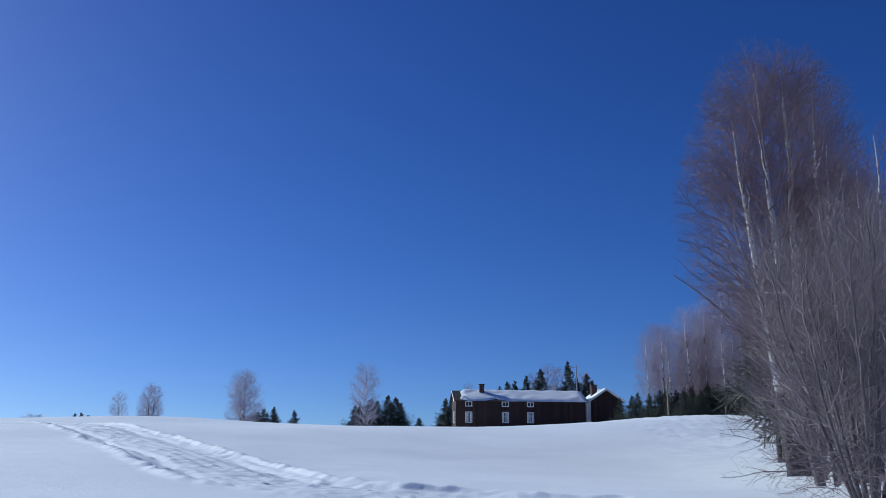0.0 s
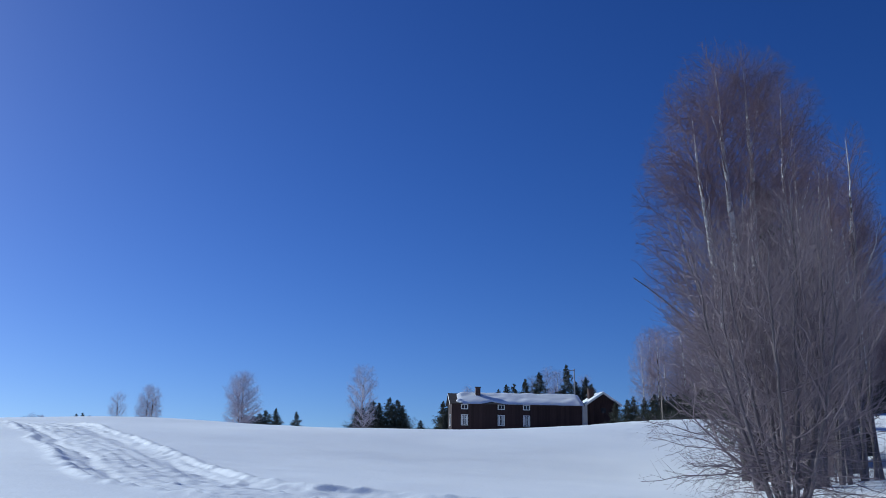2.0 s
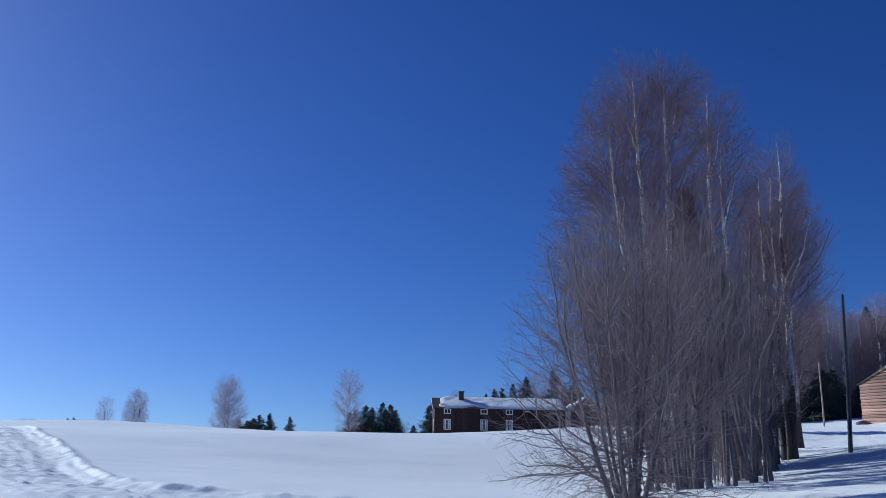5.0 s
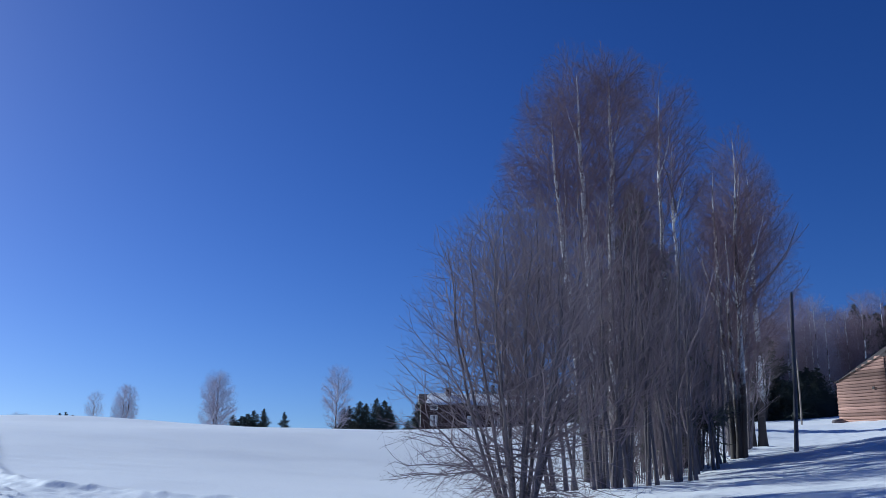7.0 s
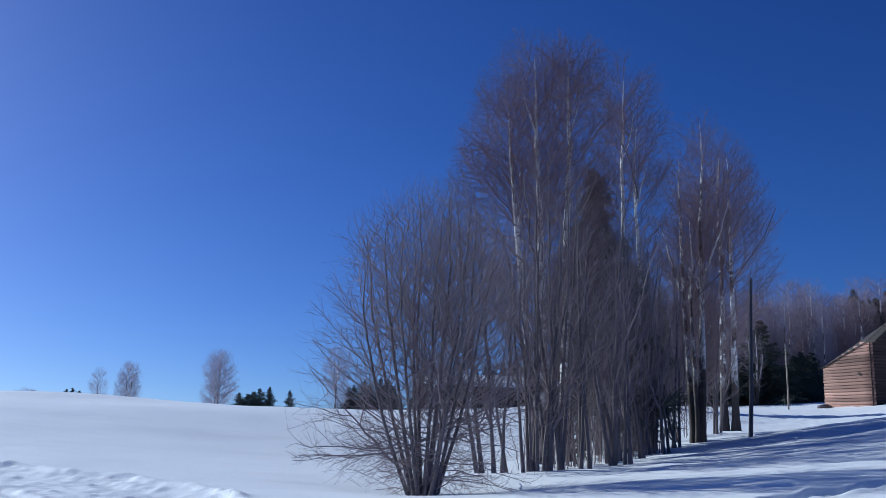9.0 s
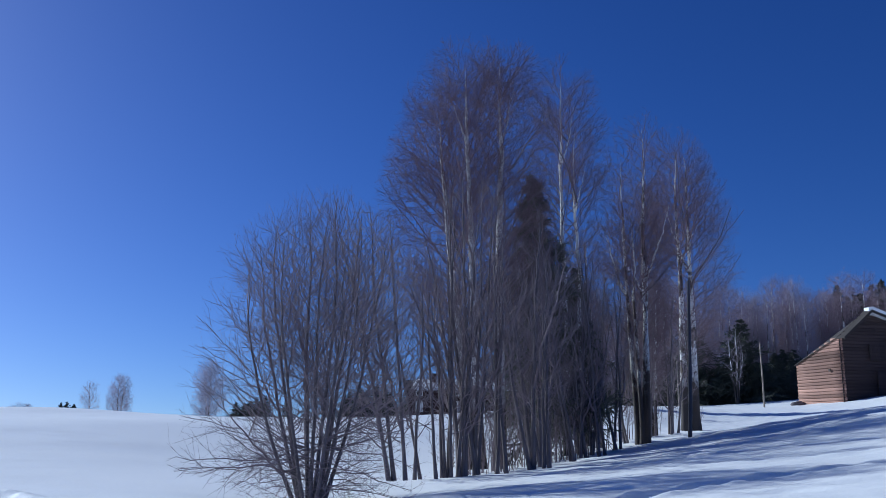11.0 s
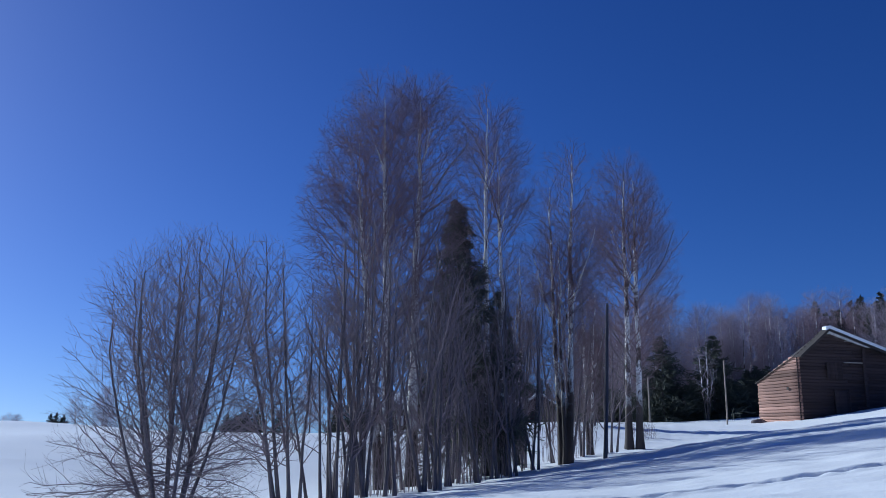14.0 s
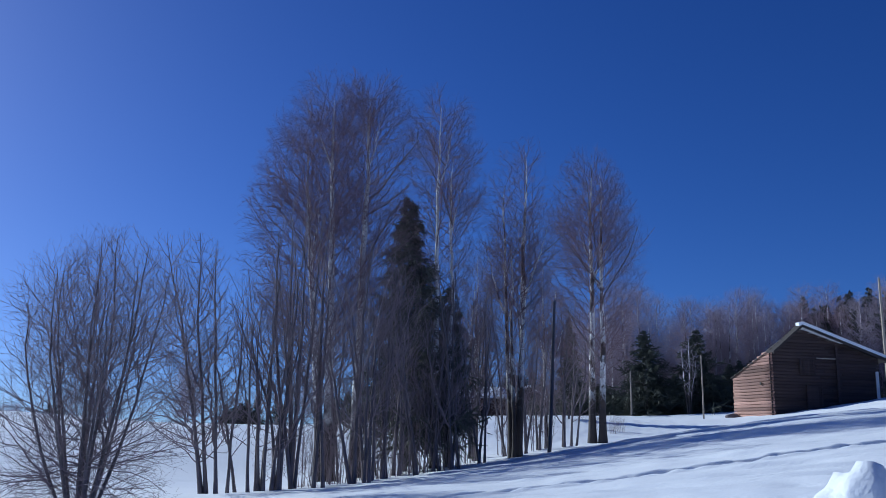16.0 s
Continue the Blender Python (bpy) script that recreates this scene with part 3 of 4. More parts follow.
def farmhouse():
    L, D, g, eave, ridge = 20.4, 7.2, 1.2, 7.65, 9.15
    m = Matrix.Translation((-1.45, 132.3, 0)) @ Matrix.Rotation(radians(6.5), 4, "Z")
    house = empty("farmhouse", m, "long dark red two-storey wooden farmhouse with a snowy roof", "house")
    wall = part("wall", prism(bmesh.new(), [(0, 0, g), (0, D, g), (0, D, eave), (0, D / 2, ridge - 0.1), (0, 0, eave)], (L, 0, 0)), BOARD, house, "dark red board walls")
    boarded(wall, L, g + 1.8, eave)
    part("plinth", box(bmesh.new(), -0.03, L + 0.03, -0.08, 0.0, g, g + 1.8), BARK, house)
    for x in (1.5, 7.2, 11.15):
        window(wall, x, 4.36, 0.84, 1.40, 2)
        window(wall, x, 6.80, 0.84, 0.56, 2)
    part("corner_board", box(bmesh.new(), -0.06, 0.16, -0.09, -0.045, g + 1.8, eave), BOARD, house)
    win = part("window", box(bmesh.new(), -0.05, -0.01, 2.2, 3.3, 4.3, 5.8), GLASS, house)
    for a, b, c, d in ((2.05, 3.45, 4.15, 4.3), (2.05, 3.45, 5.8, 5.95), (2.05, 2.2, 4.3, 5.8), (3.3, 3.45, 4.3, 5.8)):
        part("casing", box(bmesh.new(), -0.1, -0.01, a, b, c, d), WHITE, win)
    sl = (ridge - eave) / (D / 2)
    ov = 0.5
    for y0, z0 in ((-ov, eave - ov * sl), (D + ov, eave - ov * sl)):
        part("roof", prism(bmesh.new(), [(-0.4, y0, z0), (L + 0.3, y0, z0), (L + 0.3, D / 2, ridge), (-0.4, D / 2, ridge)], (0, 0, 0.12)), TAR, house, "dark roof slope")
    part("bargeboard", prism(bmesh.new(), [(-0.44, -ov, eave - ov * sl - 0.15), (-0.44, D / 2, ridge - 0.15), (-0.44, D / 2, ridge + 0.12), (-0.44, -ov, eave - ov * sl + 0.12)], (0.04, 0, 0)), WHITE, house, "pale bargeboard")
    # the snow on the roof: thick, with a worn lower edge and a bare left end
    nx, ny = 90, 14
    bm = bmesh.new()
    rows = []
    for i in range(nx + 1):
        x = 0.9 + (L - 0.7) * i / nx
        lo = -ov - 0.12 + 0.10 * noise.noise((x * 0.9, 0, 0)) + (0.9 * max(0, 1 - abs(x - 6.2) / 1.9) if x < 8 else 0)
        if x < 1.5:
            lo = 0.9
        hi = D / 2 + 0.25 - (1.0 if x < 1.6 else 0) * (1.6 - x)
        row = []
        for j in range(ny + 1):
            f = j / ny
            y = lo + (hi - lo) * f
            z = eave + y * sl + 0.13
            thick = 0.26 * min(1, 6 * f, 8 * (1 - f) + 0.4) ** 0.5 * (0.75 + 0.5 * noise.noise((x * 0.6, y * 0.8, 3)))
            edge = min(1, i / 3, (nx - i) / 3)
            row.append(bm.verts.new((x, y, z + max(0.0, thick) * edge - (0.02 if j in (0, ny) or i in (0, nx) else 0))))
        rows.append(row)
    for a, b in zip(rows, rows[1:]):
        for j in range(ny):
            bm.faces.new((a[j], b[j], b[j + 1], a[j + 1]))
    part("snow_cover", bm, SNOW, house, "uneven snow with a bare patch at the end", True)
    s = bmesh.new()
    bmesh.ops.create_icosphere(s, subdivisions=2, radius=0.5)
    for v in s.verts:
        v.co = Vector((v.co.x * 1.2, v.co.y, v.co.z * 0.7)) * (1 + 0.3 * noise.noise(v.co * 2)) + Vector((1.2, -0.05, eave + 0.28))
    part("snow_clump", s, SNOW, house, "", True)
    ch = part("chimney", box(bmesh.new(), 3.9, 4.65, 2.2, 3.0, ridge - 0.9, ridge + 1.0, 0.03), BRICK, house, "sooty brick chimney")
    part("chimney_cap", box(bmesh.new(), 3.82, 4.73, 2.12, 3.08, ridge + 1.0, ridge + 1.14, 0.02), TAR, ch)
    part("downpipe", box(bmesh.new(), L - 0.1, L + 0.05, -0.14, -0.05, g + 0.3, eave - 0.2), METAL, house)
    for x in (13.8, 16.3):
        part("wall_batten", box(bmesh.new(), x, x + 0.14, -0.1, -0.045, g + 1.8, eave), BOARD, house)


def cabin():
    W, D, g, eave, ridge = 4.9, 6.0, 1.8, 8.0, 9.65
    m = Matrix.Translation((19.85, 136.6, 0)) @ Matrix.Rotation(radians(5.5), 4, "Z")
    ob = empty("cabin", m, "small reddish wooden cabin with white snow-edged gable", "house")
    wall = part("wall", prism(bmesh.new(), [(0, 0, g), (W, 0, g), (W, 0, eave), (W / 2, 0, ridge), (0, 0, eave)], (0, D, 0)), BOARD, ob, "reddish board walls")
    boarded(wall, W, g, eave, 0.45)
    sl = (ridge - eave) / (W / 2)
    for s in (-1, 1):
        e = W / 2 + s * (W / 2 + 0.55)
        ze = ridge - sl * (W / 2 + 0.55)
        part("roof", prism(bmesh.new(), [(W / 2, -0.5, ridge), (e, -0.5, ze), (e, D + 0.3, ze), (W / 2, D + 0.3, ridge)], (0, 0, 0.1)), TAR, ob)
        part("snow_cover", prism(bmesh.new(), [(W / 2, -0.52, ridge + 0.1), (e, -0.52, ze + 0.1), (e, D + 0.3, ze + 0.1), (W / 2, D + 0.3, ridge + 0.1)], (0, 0, 0.14)), SNOW, ob)
        part("bargeboard", prism(bmesh.new(), [(W / 2, -0.55, ridge - 0.16), (e, -0.55, ze - 0.16), (e, -0.55, ze + 0.1), (W / 2, -0.55, ridge + 0.1)], (0, 0.04, 0)), WHITE, ob, "white bargeboard")
    ch = part("chimney", box(bmesh.new(), 0.8, 1.7, 2.5, 3.4, ridge - 1.2, ridge + 0.75, 0.03), BRICK, ob, "dark brick chimney")
    part("chimney_cap", box(bmesh.new(), 0.72, 1.78, 2.42, 3.48, ridge + 0.75, ridge + 0.9, 0.02), TAR, ch)
    part("corner_board", box(bmesh.new(), -0.75, -0.05, -0.12, -0.05, g, 7.9), WHITE, ob, "broad white corner boarding")
    part("window", box(bmesh.new(), 2.2, 2.9, -0.09, -0.046, 6.6, 7.3), GLASS, wall, "small dark window")


farmhouse()
cabin()


# ---------------------------------------------------------------- poles
def pole(name, x, y, h, r, material, label, tilt=0.0, arm=False):
    ob = empty(name, pose(x, y, ground(x, y) - 0.2, 0, tilt, 0), label, "pole")
    z = np.linspace(0, 1, 6)
    P = np.stack([0.02 * np.sin(z * 5), 0 * z, z * (h + 0.2)], 1)[None]
    dress("shaft", tube_mesh("shaft", [(P, (r * (1 - 0.35 * z))[None], 10)]), material, ob, "", True)
    cap = bmesh.new()
    bmesh.ops.create_cone(cap, cap_ends=True, segments=10, radius1=r * 0.7, radius2=0.01, depth=0.12)
    bmesh.ops.translate(cap, verts=cap.verts, vec=(P[0, -1, 0], 0, h + 0.24))
    part("cap", cap, METAL if arm else material, ob)
    if arm:
        part("lamp_arm", box(bmesh.new(), -0.9, 0.1, -0.05, 0.05, h - 0.1, h), METAL, ob)
        part("lamp_head", box(bmesh.new(), -1.2, -0.6, -0.12, 0.12, h - 0.14, h + 0.04, 0.02), METAL, ob, "grey street lamp head")
    return ob


pole("utility_pole", 22.27, 38.8, 7.1, 0.10, DARKPOLE, "dark tarred wooden pole in the snow", 2.4)
pole("utility_pole", 38.66, 83.9, 6.1, 0.085, POLEWOOD, "pale weathered wooden pole in the snow", 0)
pole("street_lamp", 19.4, 150.0, 11.8, 0.16, METAL, "grey yard lamp on a mast behind the farmhouse", 0, True)
pole("utility_pole", 26.5, 113.0, 4.6, 0.10, POLEWOOD, "pale wooden pole before dark trees", 0)
pole("fence_post", 33.8, 100.0, 5.1, 0.11, POLEWOOD, "short pale wooden post before dark spruces", 0)
pole("utility_pole", 58.6, 90.0, 12.8, 0.17, POLEWOOD, "tall pale wooden pole behind the barn", 0)


# ---------------------------------------------------------------- snow thrown up beside the road
def snow_heap(x, y, sx, sy, h, seed, label):
    bm = bmesh.new()
    bmesh.ops.create_icosphere(bm, subdivisions=4, radius=1)
    for v in bm.verts:
        k = 1 + 0.16 * noise.noise(v.co * 1.1 + Vector((seed, 0, 0))) + 0.12 * noise.noise(v.co * 3.1 + Vector((seed, 5, 0))) + 0.05 * noise.noise(v.co * 8 + Vector((seed, 9, 0)))
        v.co = Vector((v.co.x * sx, v.co.y * sy, v.co.z * h)) * k
    ob = part("snow_lump", bm, SNOW, None, "", True)
    ob.matrix_world = pose(x, y, float(snow_height(np.array([x]), np.array([y]))[0]) - 0.05, 0, 0, seed * 40)
    return tagged(ob, label, "snow lump", "ploughed snow")


snow_heap(23.66, 5.4, 0.52, 0.5, 0.8, 1, "large rounded lump of ploughed snow")
snow_heap(24.3, 5.2, 0.5, 0.4, 0.46, 31, "large slab-like lump of ploughed snow")
for k in range(26):
    r = random.Random(k)
    u = 22.6 + 0.3 * k
    snow_heap(u + r.uniform(-0.1, 0.1), 5.6 + r.uniform(-0.35, 0.35), r.uniform(0.10, 0.3), r.uniform(0.10, 0.25), r.uniform(0.10, 0.22), 2 + k, "small clod of ploughed snow")


# ---------------------------------------------------------------- the trees of the grove
def fan(n, seed, spread, h0, h1, foot=0.2):
    """Stems spreading from one foot like a vase, the middle ones tallest."""
    r = random.Random(seed)
    out = []
    for i in range(n):
        a = 2.4 * i + r.uniform(-0.3, 0.3)
        k = math.sqrt((i + 0.5) / n)
        out.append((foot * k * math.cos(a), foot * k * math.sin(a), spread * k * math.cos(a), spread * k * math.sin(a), (h1 - (h1 - h0) * k**2.2) * r.uniform(0.9, 1.03), 0.16))
    return out


ROUND = ((0.04, 2.2), (0.12, 3.4), (0.3, 3.5), (0.46, 3.25), (0.74, 2.8), (0.83, 2.35), (0.90, 1.7), (1.0, 0.6))
SLIM = ((0.10, 1.2), (0.3, 2.2), (0.6, 2.5), (0.85, 2.1), (1.0, 1.2))
alder("goat_willow", 9.5, 20.3, fan(13, 3, 2.0, 6.2, 8.0, 0.29), 11, "bare many-stemmed willow with drooping lower branches", ROUND, 8.15, 0.2, 0.041, (2.7, 4.6, 4.8), thick=1.1, flare=0.7, forks=2, angle=(62, 40), long=2.7, lift=0.14, sink=0.2, skirt=2.6, wave=0.12)
LEAN = ((0.1, 1.6), (0.35, 2.3), (0.6, 2.4), (0.85, 2.0), (1.0, 1.0))
alder("grey_alder", 10.7, 26.0, [(-0.1, 0, -2.1, 0.2, 8.5, -0.06), (0.05, 0.1, -1.3, 0.3, 8.9, -0.04), (0.4, 0.0, -0.3, 0.2, 8.2, -0.1), (-0.1, 0.1, -1.8, 0.5, 6.8, -0.1)], 12, "bare leaning grey alder stems", LEAN, 9.0, 0.12, 0.05, (3.4, 4.5, 5.0), thick=1.5, forks=2, env_lean=(-1.5, 0.2))
ALDERS = [(11.5, 26.6, 7.0), (12.1, 26.7, 8.6), (12.35, 26.9, 9.0), (12.8, 27.1, 9.4), (13.05, 27.4, 9.7), (13.3, 27.6, 9.9), (13.95, 28.1, 10.0),
          (15.0, 28.9, 9.3), (15.5, 29.2, 9.4), (15.2, 31.0, 9.6), (15.6, 32.2, 9.2), (16.6, 33.7, 9.6), (17.3, 36.0, 9.2), (18.2, 36.3, 9.0), (17.8, 37.5, 9.6),
          (19.2, 39.2, 9.8), (12.5, 30.3, 9.8), (13.8, 31.4, 9.0), (15.8, 34.9, 8.5), (21.4, 45.4, 9.8), (22.1, 48.0, 8.5), (23.6, 50.0, 8.6), (24.2, 52.5, 8.2),
          (20.2, 43.8, 8.8), (18.7, 42.6, 9.5)]
for k, (x, y, h) in enumerate(ALDERS):
    r = random.Random(100 + k)
    st = [(0.22 * r.uniform(-1, 1), 0.22 * r.uniform(-1, 1), r.uniform(-1.6, 0.8), r.uniform(-0.9, 0.9), h * r.uniform(0.66, 1.08), r.uniform(-0.3, 0.2)) for _ in range(r.choice((2, 3, 3)))]
    h *= 1.12
    alder("grey_alder", x, y, st, 200 + k, "slim bare grey alder in the grove", SLIM, h, 0.2, 0.042 + 0.022 * r.random(), (2.0, 2.9, 3.2), "grove of bare alders", 1.2, forks=1, env_lean=(-0.2, 0))

# brushwood under and between the trees
bush = [alder("young_alder", 16.6 + 1.3 * k, 36.0 + 2 * k, fan(11, 60 + k, 0.9, 2.6, 4.6, 0.7), 70 + k, "brushy young alder under the grove trees", ((0.05, 0.9), (0.5, 1.2), (0.9, 0.9), (1, 0.4)), 4.6, 0.12, 0.013, (2.4, 3.5, 4), "brushwood of the grove", 1.1, single=True, long=1.0) for k in range(2)]
brush = random.Random(17)
for k in range(6):
    u = (k + brush.random()) / 6
    x, y = 14.8 + 8.2 * u + brush.uniform(-0.6, 0.9), 32.5 + 16 * u + brush.uniform(-0.3, 3.0)
    o = copy_thing(bush[k % 2], pose(x, y, ground(x, y) - 0.1, 0, 0, 97 * k % 360))
    o.scale = (brush.uniform(0.8, 1.2),) * 2 + (brush.uniform(0.8, 1.5),)

for k in range(9):
    u = (k + brush.random()) / 9
    x, y = 11.9 + 4.2 * u + brush.uniform(-0.2, 0.5), 27.4 + 5.2 * u + brush.uniform(0, 1.6)
    o = copy_thing(bush[k % 2], pose(x, y, ground(x, y) - 0.1, 0, 0, 71 * k % 360))
    o.scale = (brush.uniform(0.55, 0.8),) * 2 + (brush.uniform(0.55, 1.0),)

for k, (x, y, q) in enumerate(((28.0, 65.5, 0.34), (28.7, 66.6, 0.30), (27.2, 67.2, 0.36))):
    o = copy_thing(bush[k % 2], pose(x, y, ground(x, y) - 0.08, 0, 0, 61 * k))
    o.scale = (q * 1.5, q * 1.5, q)
    tagged(o, "low brushy shrub at the edge of the grove", "shrub", "brushwood of the grove")

B1 = ((0.22, 1.2), (0.34, 3.0), (0.48, 4.3), (0.62, 4.2), (0.76, 3.4), (0.88, 2.6), (0.96, 1.8), (1.0, 0.9))
B2 = ((0.28, 1.0), (0.45, 2.4), (0.65, 3.2), (0.84, 3.0), (0.94, 2.2), (1.0, 1.0))
B3 = ((0.30, 1.0), (0.5, 2.2), (0.7, 2.6), (0.86, 2.3), (0.95, 1.9), (1.0, 1.1))
B4 = ((0.20, 1.2), (0.40, 2.2), (0.65, 2.3), (0.88, 2.0), (0.97, 1.4), (1.0, 0.8))
B5 = ((0.22, 1.9), (0.36, 4.0), (0.55, 4.5), (0.72, 4.0), (0.86, 2.8), (0.95, 2.0), (1.0, 0.8))
birch("silver_birch", 13.1, 33.6, 18.0, 21, "tall bare silver birch in the grove", B1, 0.2, ((0, 0, 1), (-1.3, 0.5, 0.88)), 0.24, lean=(-0.6, 0), limbs=3, group="bare birches", fork=2, foot=0.25)
birch("silver_birch", 13.9, 35.0, 18.4, 22, "tall bare silver birch with a bright white trunk", B2, 0.3, ((0, 0, 1),), 0.26, (6.5, 4.8, 7.5), lean=(-0.1, 0), group="bare birches", fork=3)
birch("silver_birch", 16.9, 38.9, 18.9, 23, "tall bare silver birch beside a spruce", B3, 0.3, ((0, 0, 1), (0.9, 0.4, 0.86)), 0.18, (6, 4.5, 6.5), lean=(-0.1, 0), group="bare birches", foot=0.7, fork=2, long=4.4)
inner = birch("silver_birch", 20.66, 41.85, 16.9, 24, "clump of bare birch stems at the grove edge", B4, 0.22, ((0.6, 0, 1), (-0.6, 0.5, 0.88), (0.9, -0.3, 0.8), (0.0, -0.4, 0.7)), 0.165, (4.5, 4.5, 6), group="bare birches", bark=OLDBIRCH, fork=3, long=4.0, foot=0.25)
for k, (x, y, h) in enumerate(((15.2, 41.5, 13.0), (18.4, 45.0, 12.0), (22.6, 50.0, 11.5))):
    o = copy_thing(inner, pose(x, y, ground(x, y) - 0.1, 0, 0, 77 * k))
    o.scale = (h / 16.9,) * 3
    tagged(o, "slim bare birch inside the grove", "tree", "bare birches")
birch("silver_birch", 25.75, 56.8, 20.6, 25, "large bare birch pair with spreading side boughs", B5, 0.2, ((0, 0, 1.0), (0.75, -0.2, 0.96)), 0.25, (4.6, 4.3, 5.6), lean=(0.0, 0), limbs=7, group="bare birches", bark=OLDBIRCH, foot=0.9, fork=4, long=6.2)
conifer("spruce", 15.6, 38.3, 13.3, 31, "dark green spruce among bare birches", 4.1, 0.1, 1.0, "spruces of the grove", ragged=0.2)
conifer("spruce", 17.35, 39.8, 8.8, 32, "slender dark spruce among bare birches", 1.9, 0.24, 0.6, "spruces of the grove", ragged=0.4)
conifer("spruce", 25.2, 75.0, 9.0, 33, "thin ragged spruce behind the grove", 2.0, 0.1, 1.1, "spruces of the grove", ragged=0.4)


# ---------------------------------------------------------------- far trees
def plant(kinds, rows, group, label, wide=1.0):
    """Copies of the given far trees, turned and scaled to the heights in rows of x, y, height."""
    for k, (x, y, h) in enumerate(rows):
        src, full = kinds[k % len(kinds)]
        o = copy_thing(src, pose(x, y, ground(x, y) - 0.1, 0, 0, 137 * k % 360))
        o.scale = (h / full * wide * (1.05 + 0.25 * ((k * 7) % 5) / 4),) * 2 + (h / full,)
        tagged(o, label, "tree", group)


far = dict(r0=0.16, bark=OLDBIRCH, twig=HAZETWIG, thick=2.0, limbs=0, long=5.0, group="birches on the ridge")
EGG = ((0.06, 0.6), (0.25, 1.0), (0.6, 1.0), (0.8, 0.88), (0.93, 0.66), (1.0, 0.35))


def egg(r):
    return [(z, q * r) for z, q in EGG]


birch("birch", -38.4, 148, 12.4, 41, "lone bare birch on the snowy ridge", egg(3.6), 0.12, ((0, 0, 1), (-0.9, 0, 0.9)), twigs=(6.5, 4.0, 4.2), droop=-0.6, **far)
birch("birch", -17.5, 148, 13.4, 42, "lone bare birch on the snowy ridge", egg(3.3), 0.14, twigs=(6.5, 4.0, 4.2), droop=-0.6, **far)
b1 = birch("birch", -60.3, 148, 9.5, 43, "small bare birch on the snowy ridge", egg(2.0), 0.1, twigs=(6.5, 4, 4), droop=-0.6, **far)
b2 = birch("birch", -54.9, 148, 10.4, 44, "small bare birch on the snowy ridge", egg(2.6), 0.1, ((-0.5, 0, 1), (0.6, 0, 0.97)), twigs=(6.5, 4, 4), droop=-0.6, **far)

s1 = conifer("spruce", -51.3, 229, 9.3, 51, "small dark spruce beyond the ridge", 4.2, 0.02, 3.6, "far spruces", far=True, ragged=0.1, needle=FARNEEDLE)
s2 = conifer("spruce", -46.2, 231, 8.3, 52, "small dark spruce beyond the ridge", 3.8, 0.02, 2.8, "far spruces", far=True, ragged=0.3, needle=FARNEEDLE)
s3 = conifer("spruce", -20.5, 225, 11.5, 53, "broad dark conifer beyond the ridge", 6.4, 0.02, 3.2, "far spruces", far=True, ragged=0.35, needle=FARNEEDLE)
edge = dict(droop=-0.2, r0=0.12, bark=OLDBIRCH, thick=1.25, limbs=0, group="forest edge")
w1 = birch("birch", 48.5, 118, 14.2, 45, "slim bare birch at the forest edge", egg(2.4), 0.2, twigs=(7, 4, 5), twig=LILACTWIG, **edge)
w2 = birch("birch", 55.0, 118, 15.2, 46, "slim bare birch at the forest edge", egg(2.1), 0.25, twigs=(7, 4, 5), twig=REDTWIG, **edge)
t1 = alder("birch_thicket", 45.0, 114, fan(12, 80, 1.8, 4.5, 7.5, 1.6), 81, "purplish thicket of bare saplings at the forest edge", ((0.1, 1.6), (0.4, 2.3), (0.8, 1.7), (1, 0.5)), 7.6, 0.1, 0.02, (2.4, 3.4, 4), "forest edge", 2.0, twig=REDTWIG, single=True)
slim = [(w1, 14.2), (w2, 15.2)]
spruces = [(s1, 9.3), (s2, 8.3)]
mixed = [(s1, 9.3), (s3, 11.5), (s2, 8.3)]
birches = [(b1, 9.7), (b2, 10.6)]
plant(spruces, [(-59.9, 230, 7.9), (-58.4, 232, 7.6), (-56.0, 230, 8.1), (-54.2, 230, 8.9)], "far spruces", "small dark spruce beyond the ridge", 1.45)
plant([(s3, 11.5), (s1, 9.3)], [(-29.2, 226, 8.9), (-28.0, 226, 9.4), (-25.0, 225, 10.6), (-23.3, 226, 10.1), (-18.5, 226, 11.0), (-17.2, 228, 9.7), (-12.2, 225, 5.9), (-7.0, 240, 7.1)], "far spruces", "broad dark conifer beyond the ridge")
plant(mixed, [(-3.4, 150, 7.3), (-2.5, 152, 6.9)], "trees round the farmhouse", "dark conifer beside the farmhouse")
plant(mixed, [(6.6, 165, 9.8), (8.2, 168, 10.8), (9.7, 170, 11.0), (11.7, 165, 11.5), (14.0, 160, 12.3), (19.0, 158, 13.5), (21.3, 165, 10.8), (23.2, 165, 11.5), (25.2, 170, 10.4)],
      "trees round the farmhouse", "dark conifer behind the farmhouse", 0.7)
plant(slim, [(0.6, 175, 11.5), (13.8, 175, 13.1), (17.2, 178, 14.8), (19.3, 180, 14.6), (25.1, 182, 13.4)], "trees round the farmhouse", "bare birch behind the farmhouse")
plant(mixed, [(22.6, 126, 4.6), (23.6, 122, 4.4), (24.8, 124, 4.8), (25.4, 119, 4.2), (26.6, 118, 4.5), (28.0, 121, 4.9), (28.8, 118, 4.3), (29.9, 118, 4.5), (31.3, 118, 4.8), (32.6, 117, 4.9), (34.0, 116, 4.6), (27.4, 116, 3.8), (30.4, 115, 3.9)],
      "hedge by the cabin", "low dark conifer by the cabin", 0.9)
plant(slim, [(25.6, 120, 12.9), (27.6, 120, 14.2), (29.1, 122, 13.9), (30.9, 120, 12.5), (32.8, 122, 12.3)], "trees round the farmhouse", "tall bare birch by the cabin")
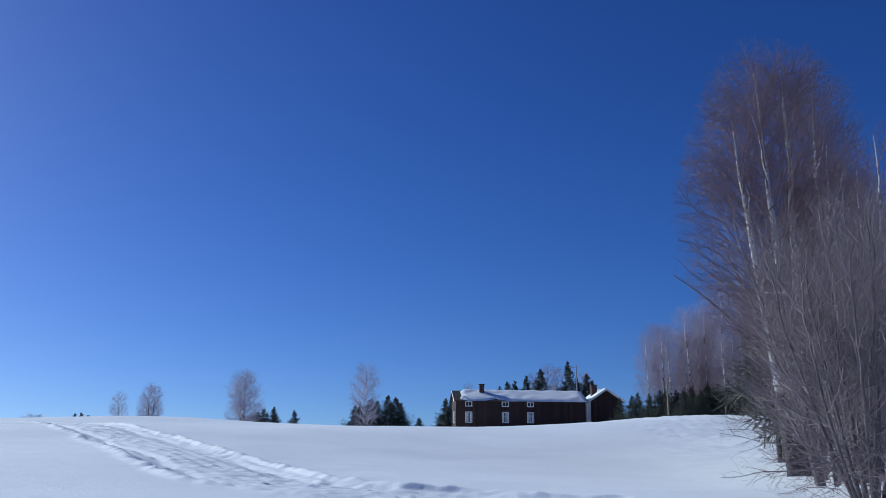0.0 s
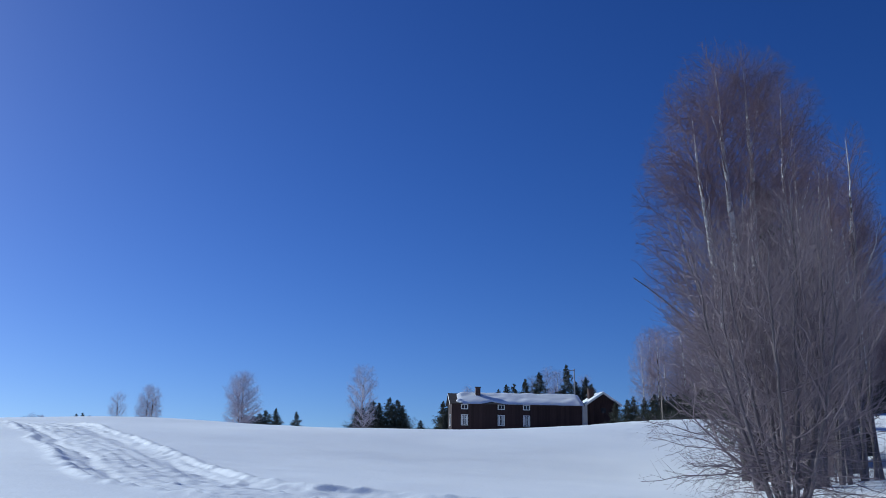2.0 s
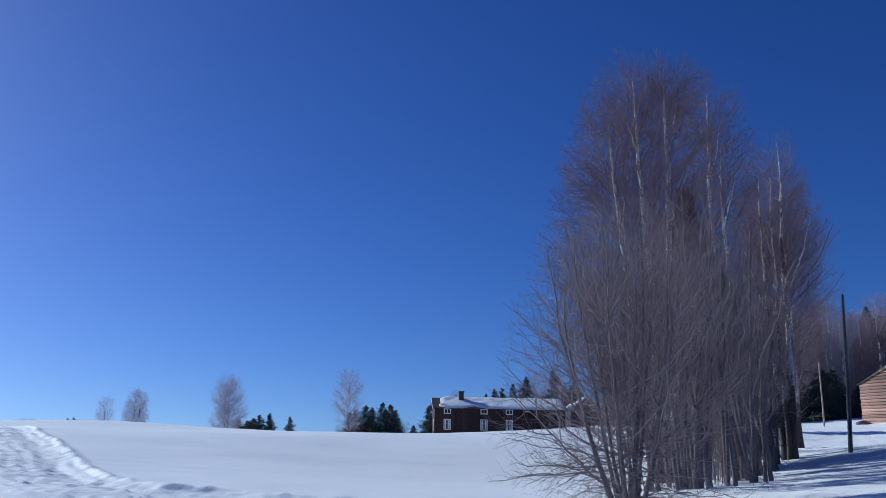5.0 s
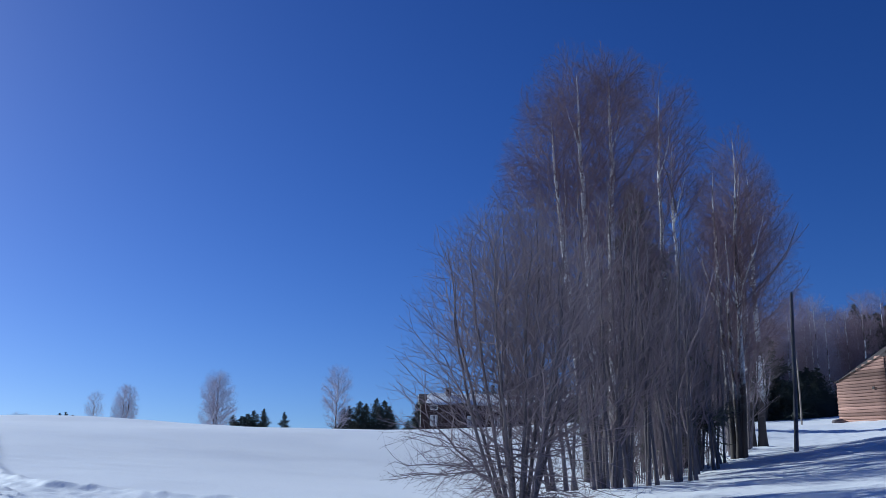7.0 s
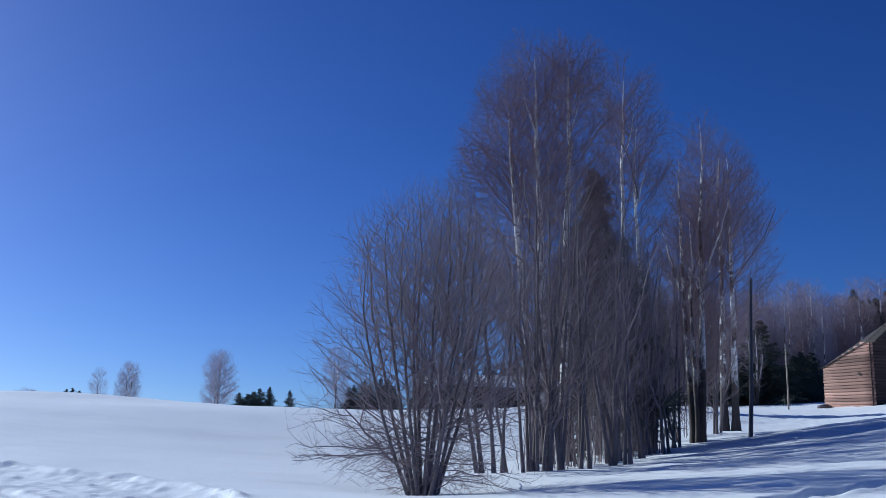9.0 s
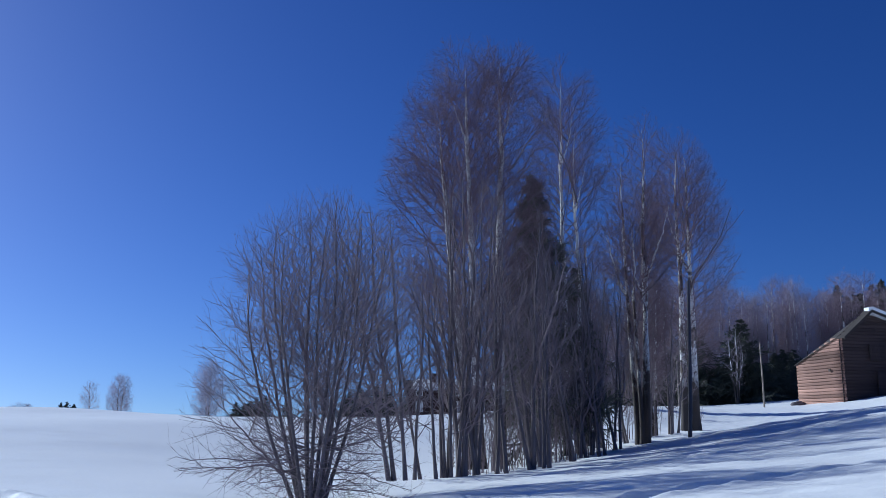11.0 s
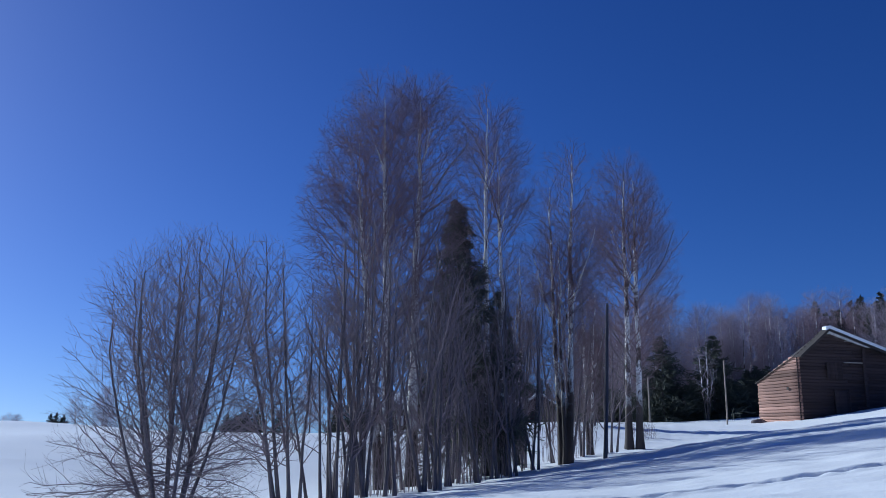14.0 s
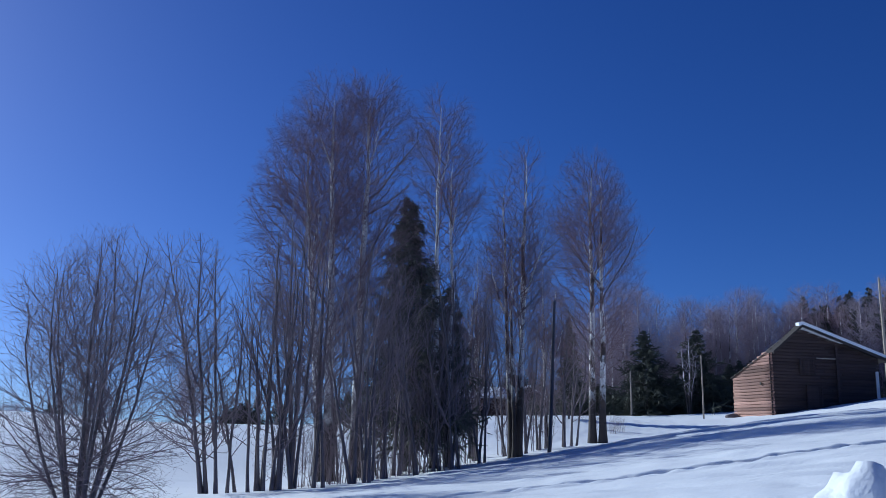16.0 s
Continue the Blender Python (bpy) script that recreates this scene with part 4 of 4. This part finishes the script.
plant(spruces, [(36.3, 105, 10.6), (42.1, 104, 10.2), (43.0, 104, 6.1), (40.0, 106, 5.1), (46.0, 104, 5.8), (44.6, 104, 4.6), (48.2, 108, 6.4), (50.2, 110, 6.4), (28.8, 110, 4.0), (30.9, 110, 4.3), (33.0, 112, 4.6), (38.2, 112, 6.5)],
      "forest edge", "dark spruce at the forest edge", 1.25)
plant(spruces, [(62.5, 126, 16.3), (64.3, 128, 14.8), (66.4, 128, 15.1), (69.1, 130, 16.5), (69.3, 128, 16.6), (71.6, 132, 17.5), (73.3, 130, 17.6), (75.6, 130, 17.0), (78, 131, 18), (81, 130, 18.5), (84, 132, 18)] + [(62 + 1.05 * k, 124 + (k * 5) % 7, 12.5 + 0.14 * k + ((k * 11) % 5) * 0.55) for k in range(26)] + [(61 + 1.4 * k, 119 + (k * 3) % 4, 10 + 0.2 * k + ((k * 7) % 5) * 0.5) for k in range(18)],
      "forest edge", "tall dark spruce on the forest skyline", 0.68)
plant(slim, [(32.6, 108, 11.5), (34.4, 110, 12.1), (39.5, 115, 11.0), (41.1, 118, 11.6), (50.9, 120, 14.6), (52.8, 120, 14.7), (54.9, 122, 15.0), 
                (58.1, 122, 15.6), (58.6, 120, 14.8), (59.9, 120, 13.6), (63.0, 122, 14.0), (66.0, 121, 13.0), (70.0, 122, 14.8), (74, 122, 14.5), (78, 123, 15)], "forest edge", "bare birch at the forest edge")
plant([(t1, 7.6)], [(5, 174, 8.5), (10, 176, 9.5), (15, 177, 10.5), (18, 175, 10), (22, 174, 9.5), (1.5, 176, 8)], "trees round the farmhouse", "hazy bare saplings behind the farmhouse")
hazy = random.Random(6)
plant([(t1, 7.6)], [(31 + 0.8 * k + hazy.uniform(-0.8, 0.8), hazy.uniform(115, 130), hazy.uniform(6, 11)) for k in range(0, 66, 2)], "forest edge", "purplish thicket of bare saplings at the forest edge")
foot = random.Random(4)
plant([(s3, 11.5), (s1, 9.3)], [(27 + 2.1 * k + foot.uniform(-0.8, 0.8), foot.uniform(104, 112), foot.uniform(2.6, 4.6)) for k in range(19)], "forest edge", "low dark young conifer at the forest edge")
deep_wood = random.Random(9)
plant(mixed, [(deep_wood.uniform(34, 92), deep_wood.uniform(128, 150), deep_wood.uniform(5, 9)) for _ in range(50)], "forest edge", "dark conifer deep in the forest")
plant(slim, [(deep_wood.uniform(30, 74), deep_wood.uniform(112, 140), deep_wood.uniform(13, 19)) for _ in range(64)], "forest edge", "bare birch deep in the forest")
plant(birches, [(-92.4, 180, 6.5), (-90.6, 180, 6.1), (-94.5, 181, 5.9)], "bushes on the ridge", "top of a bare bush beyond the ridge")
plant(spruces, [(-82.2, 179, 6.2), (-81.0, 179, 6.4), (-79.9, 180, 5.9)], "bushes on the ridge", "tip of a dark spruce beyond the ridge")

birch("birch", 40.4, 100, 9.2, 47, "pale forked birch beside the barn track", ((0.3, 0.8), (0.6, 1.8), (0.9, 1.2), (1, 0.5)), 0.25, ((0.3, 0, 1), (-0.9, 0, 0.85), (1.0, 0.3, 0.7)), 0.10, (2.2, 2, 2.5), group="forest edge", twig=LILACTWIG, thick=1.3, limbs=0, foot=0.1, bark=OLDBIRCH)
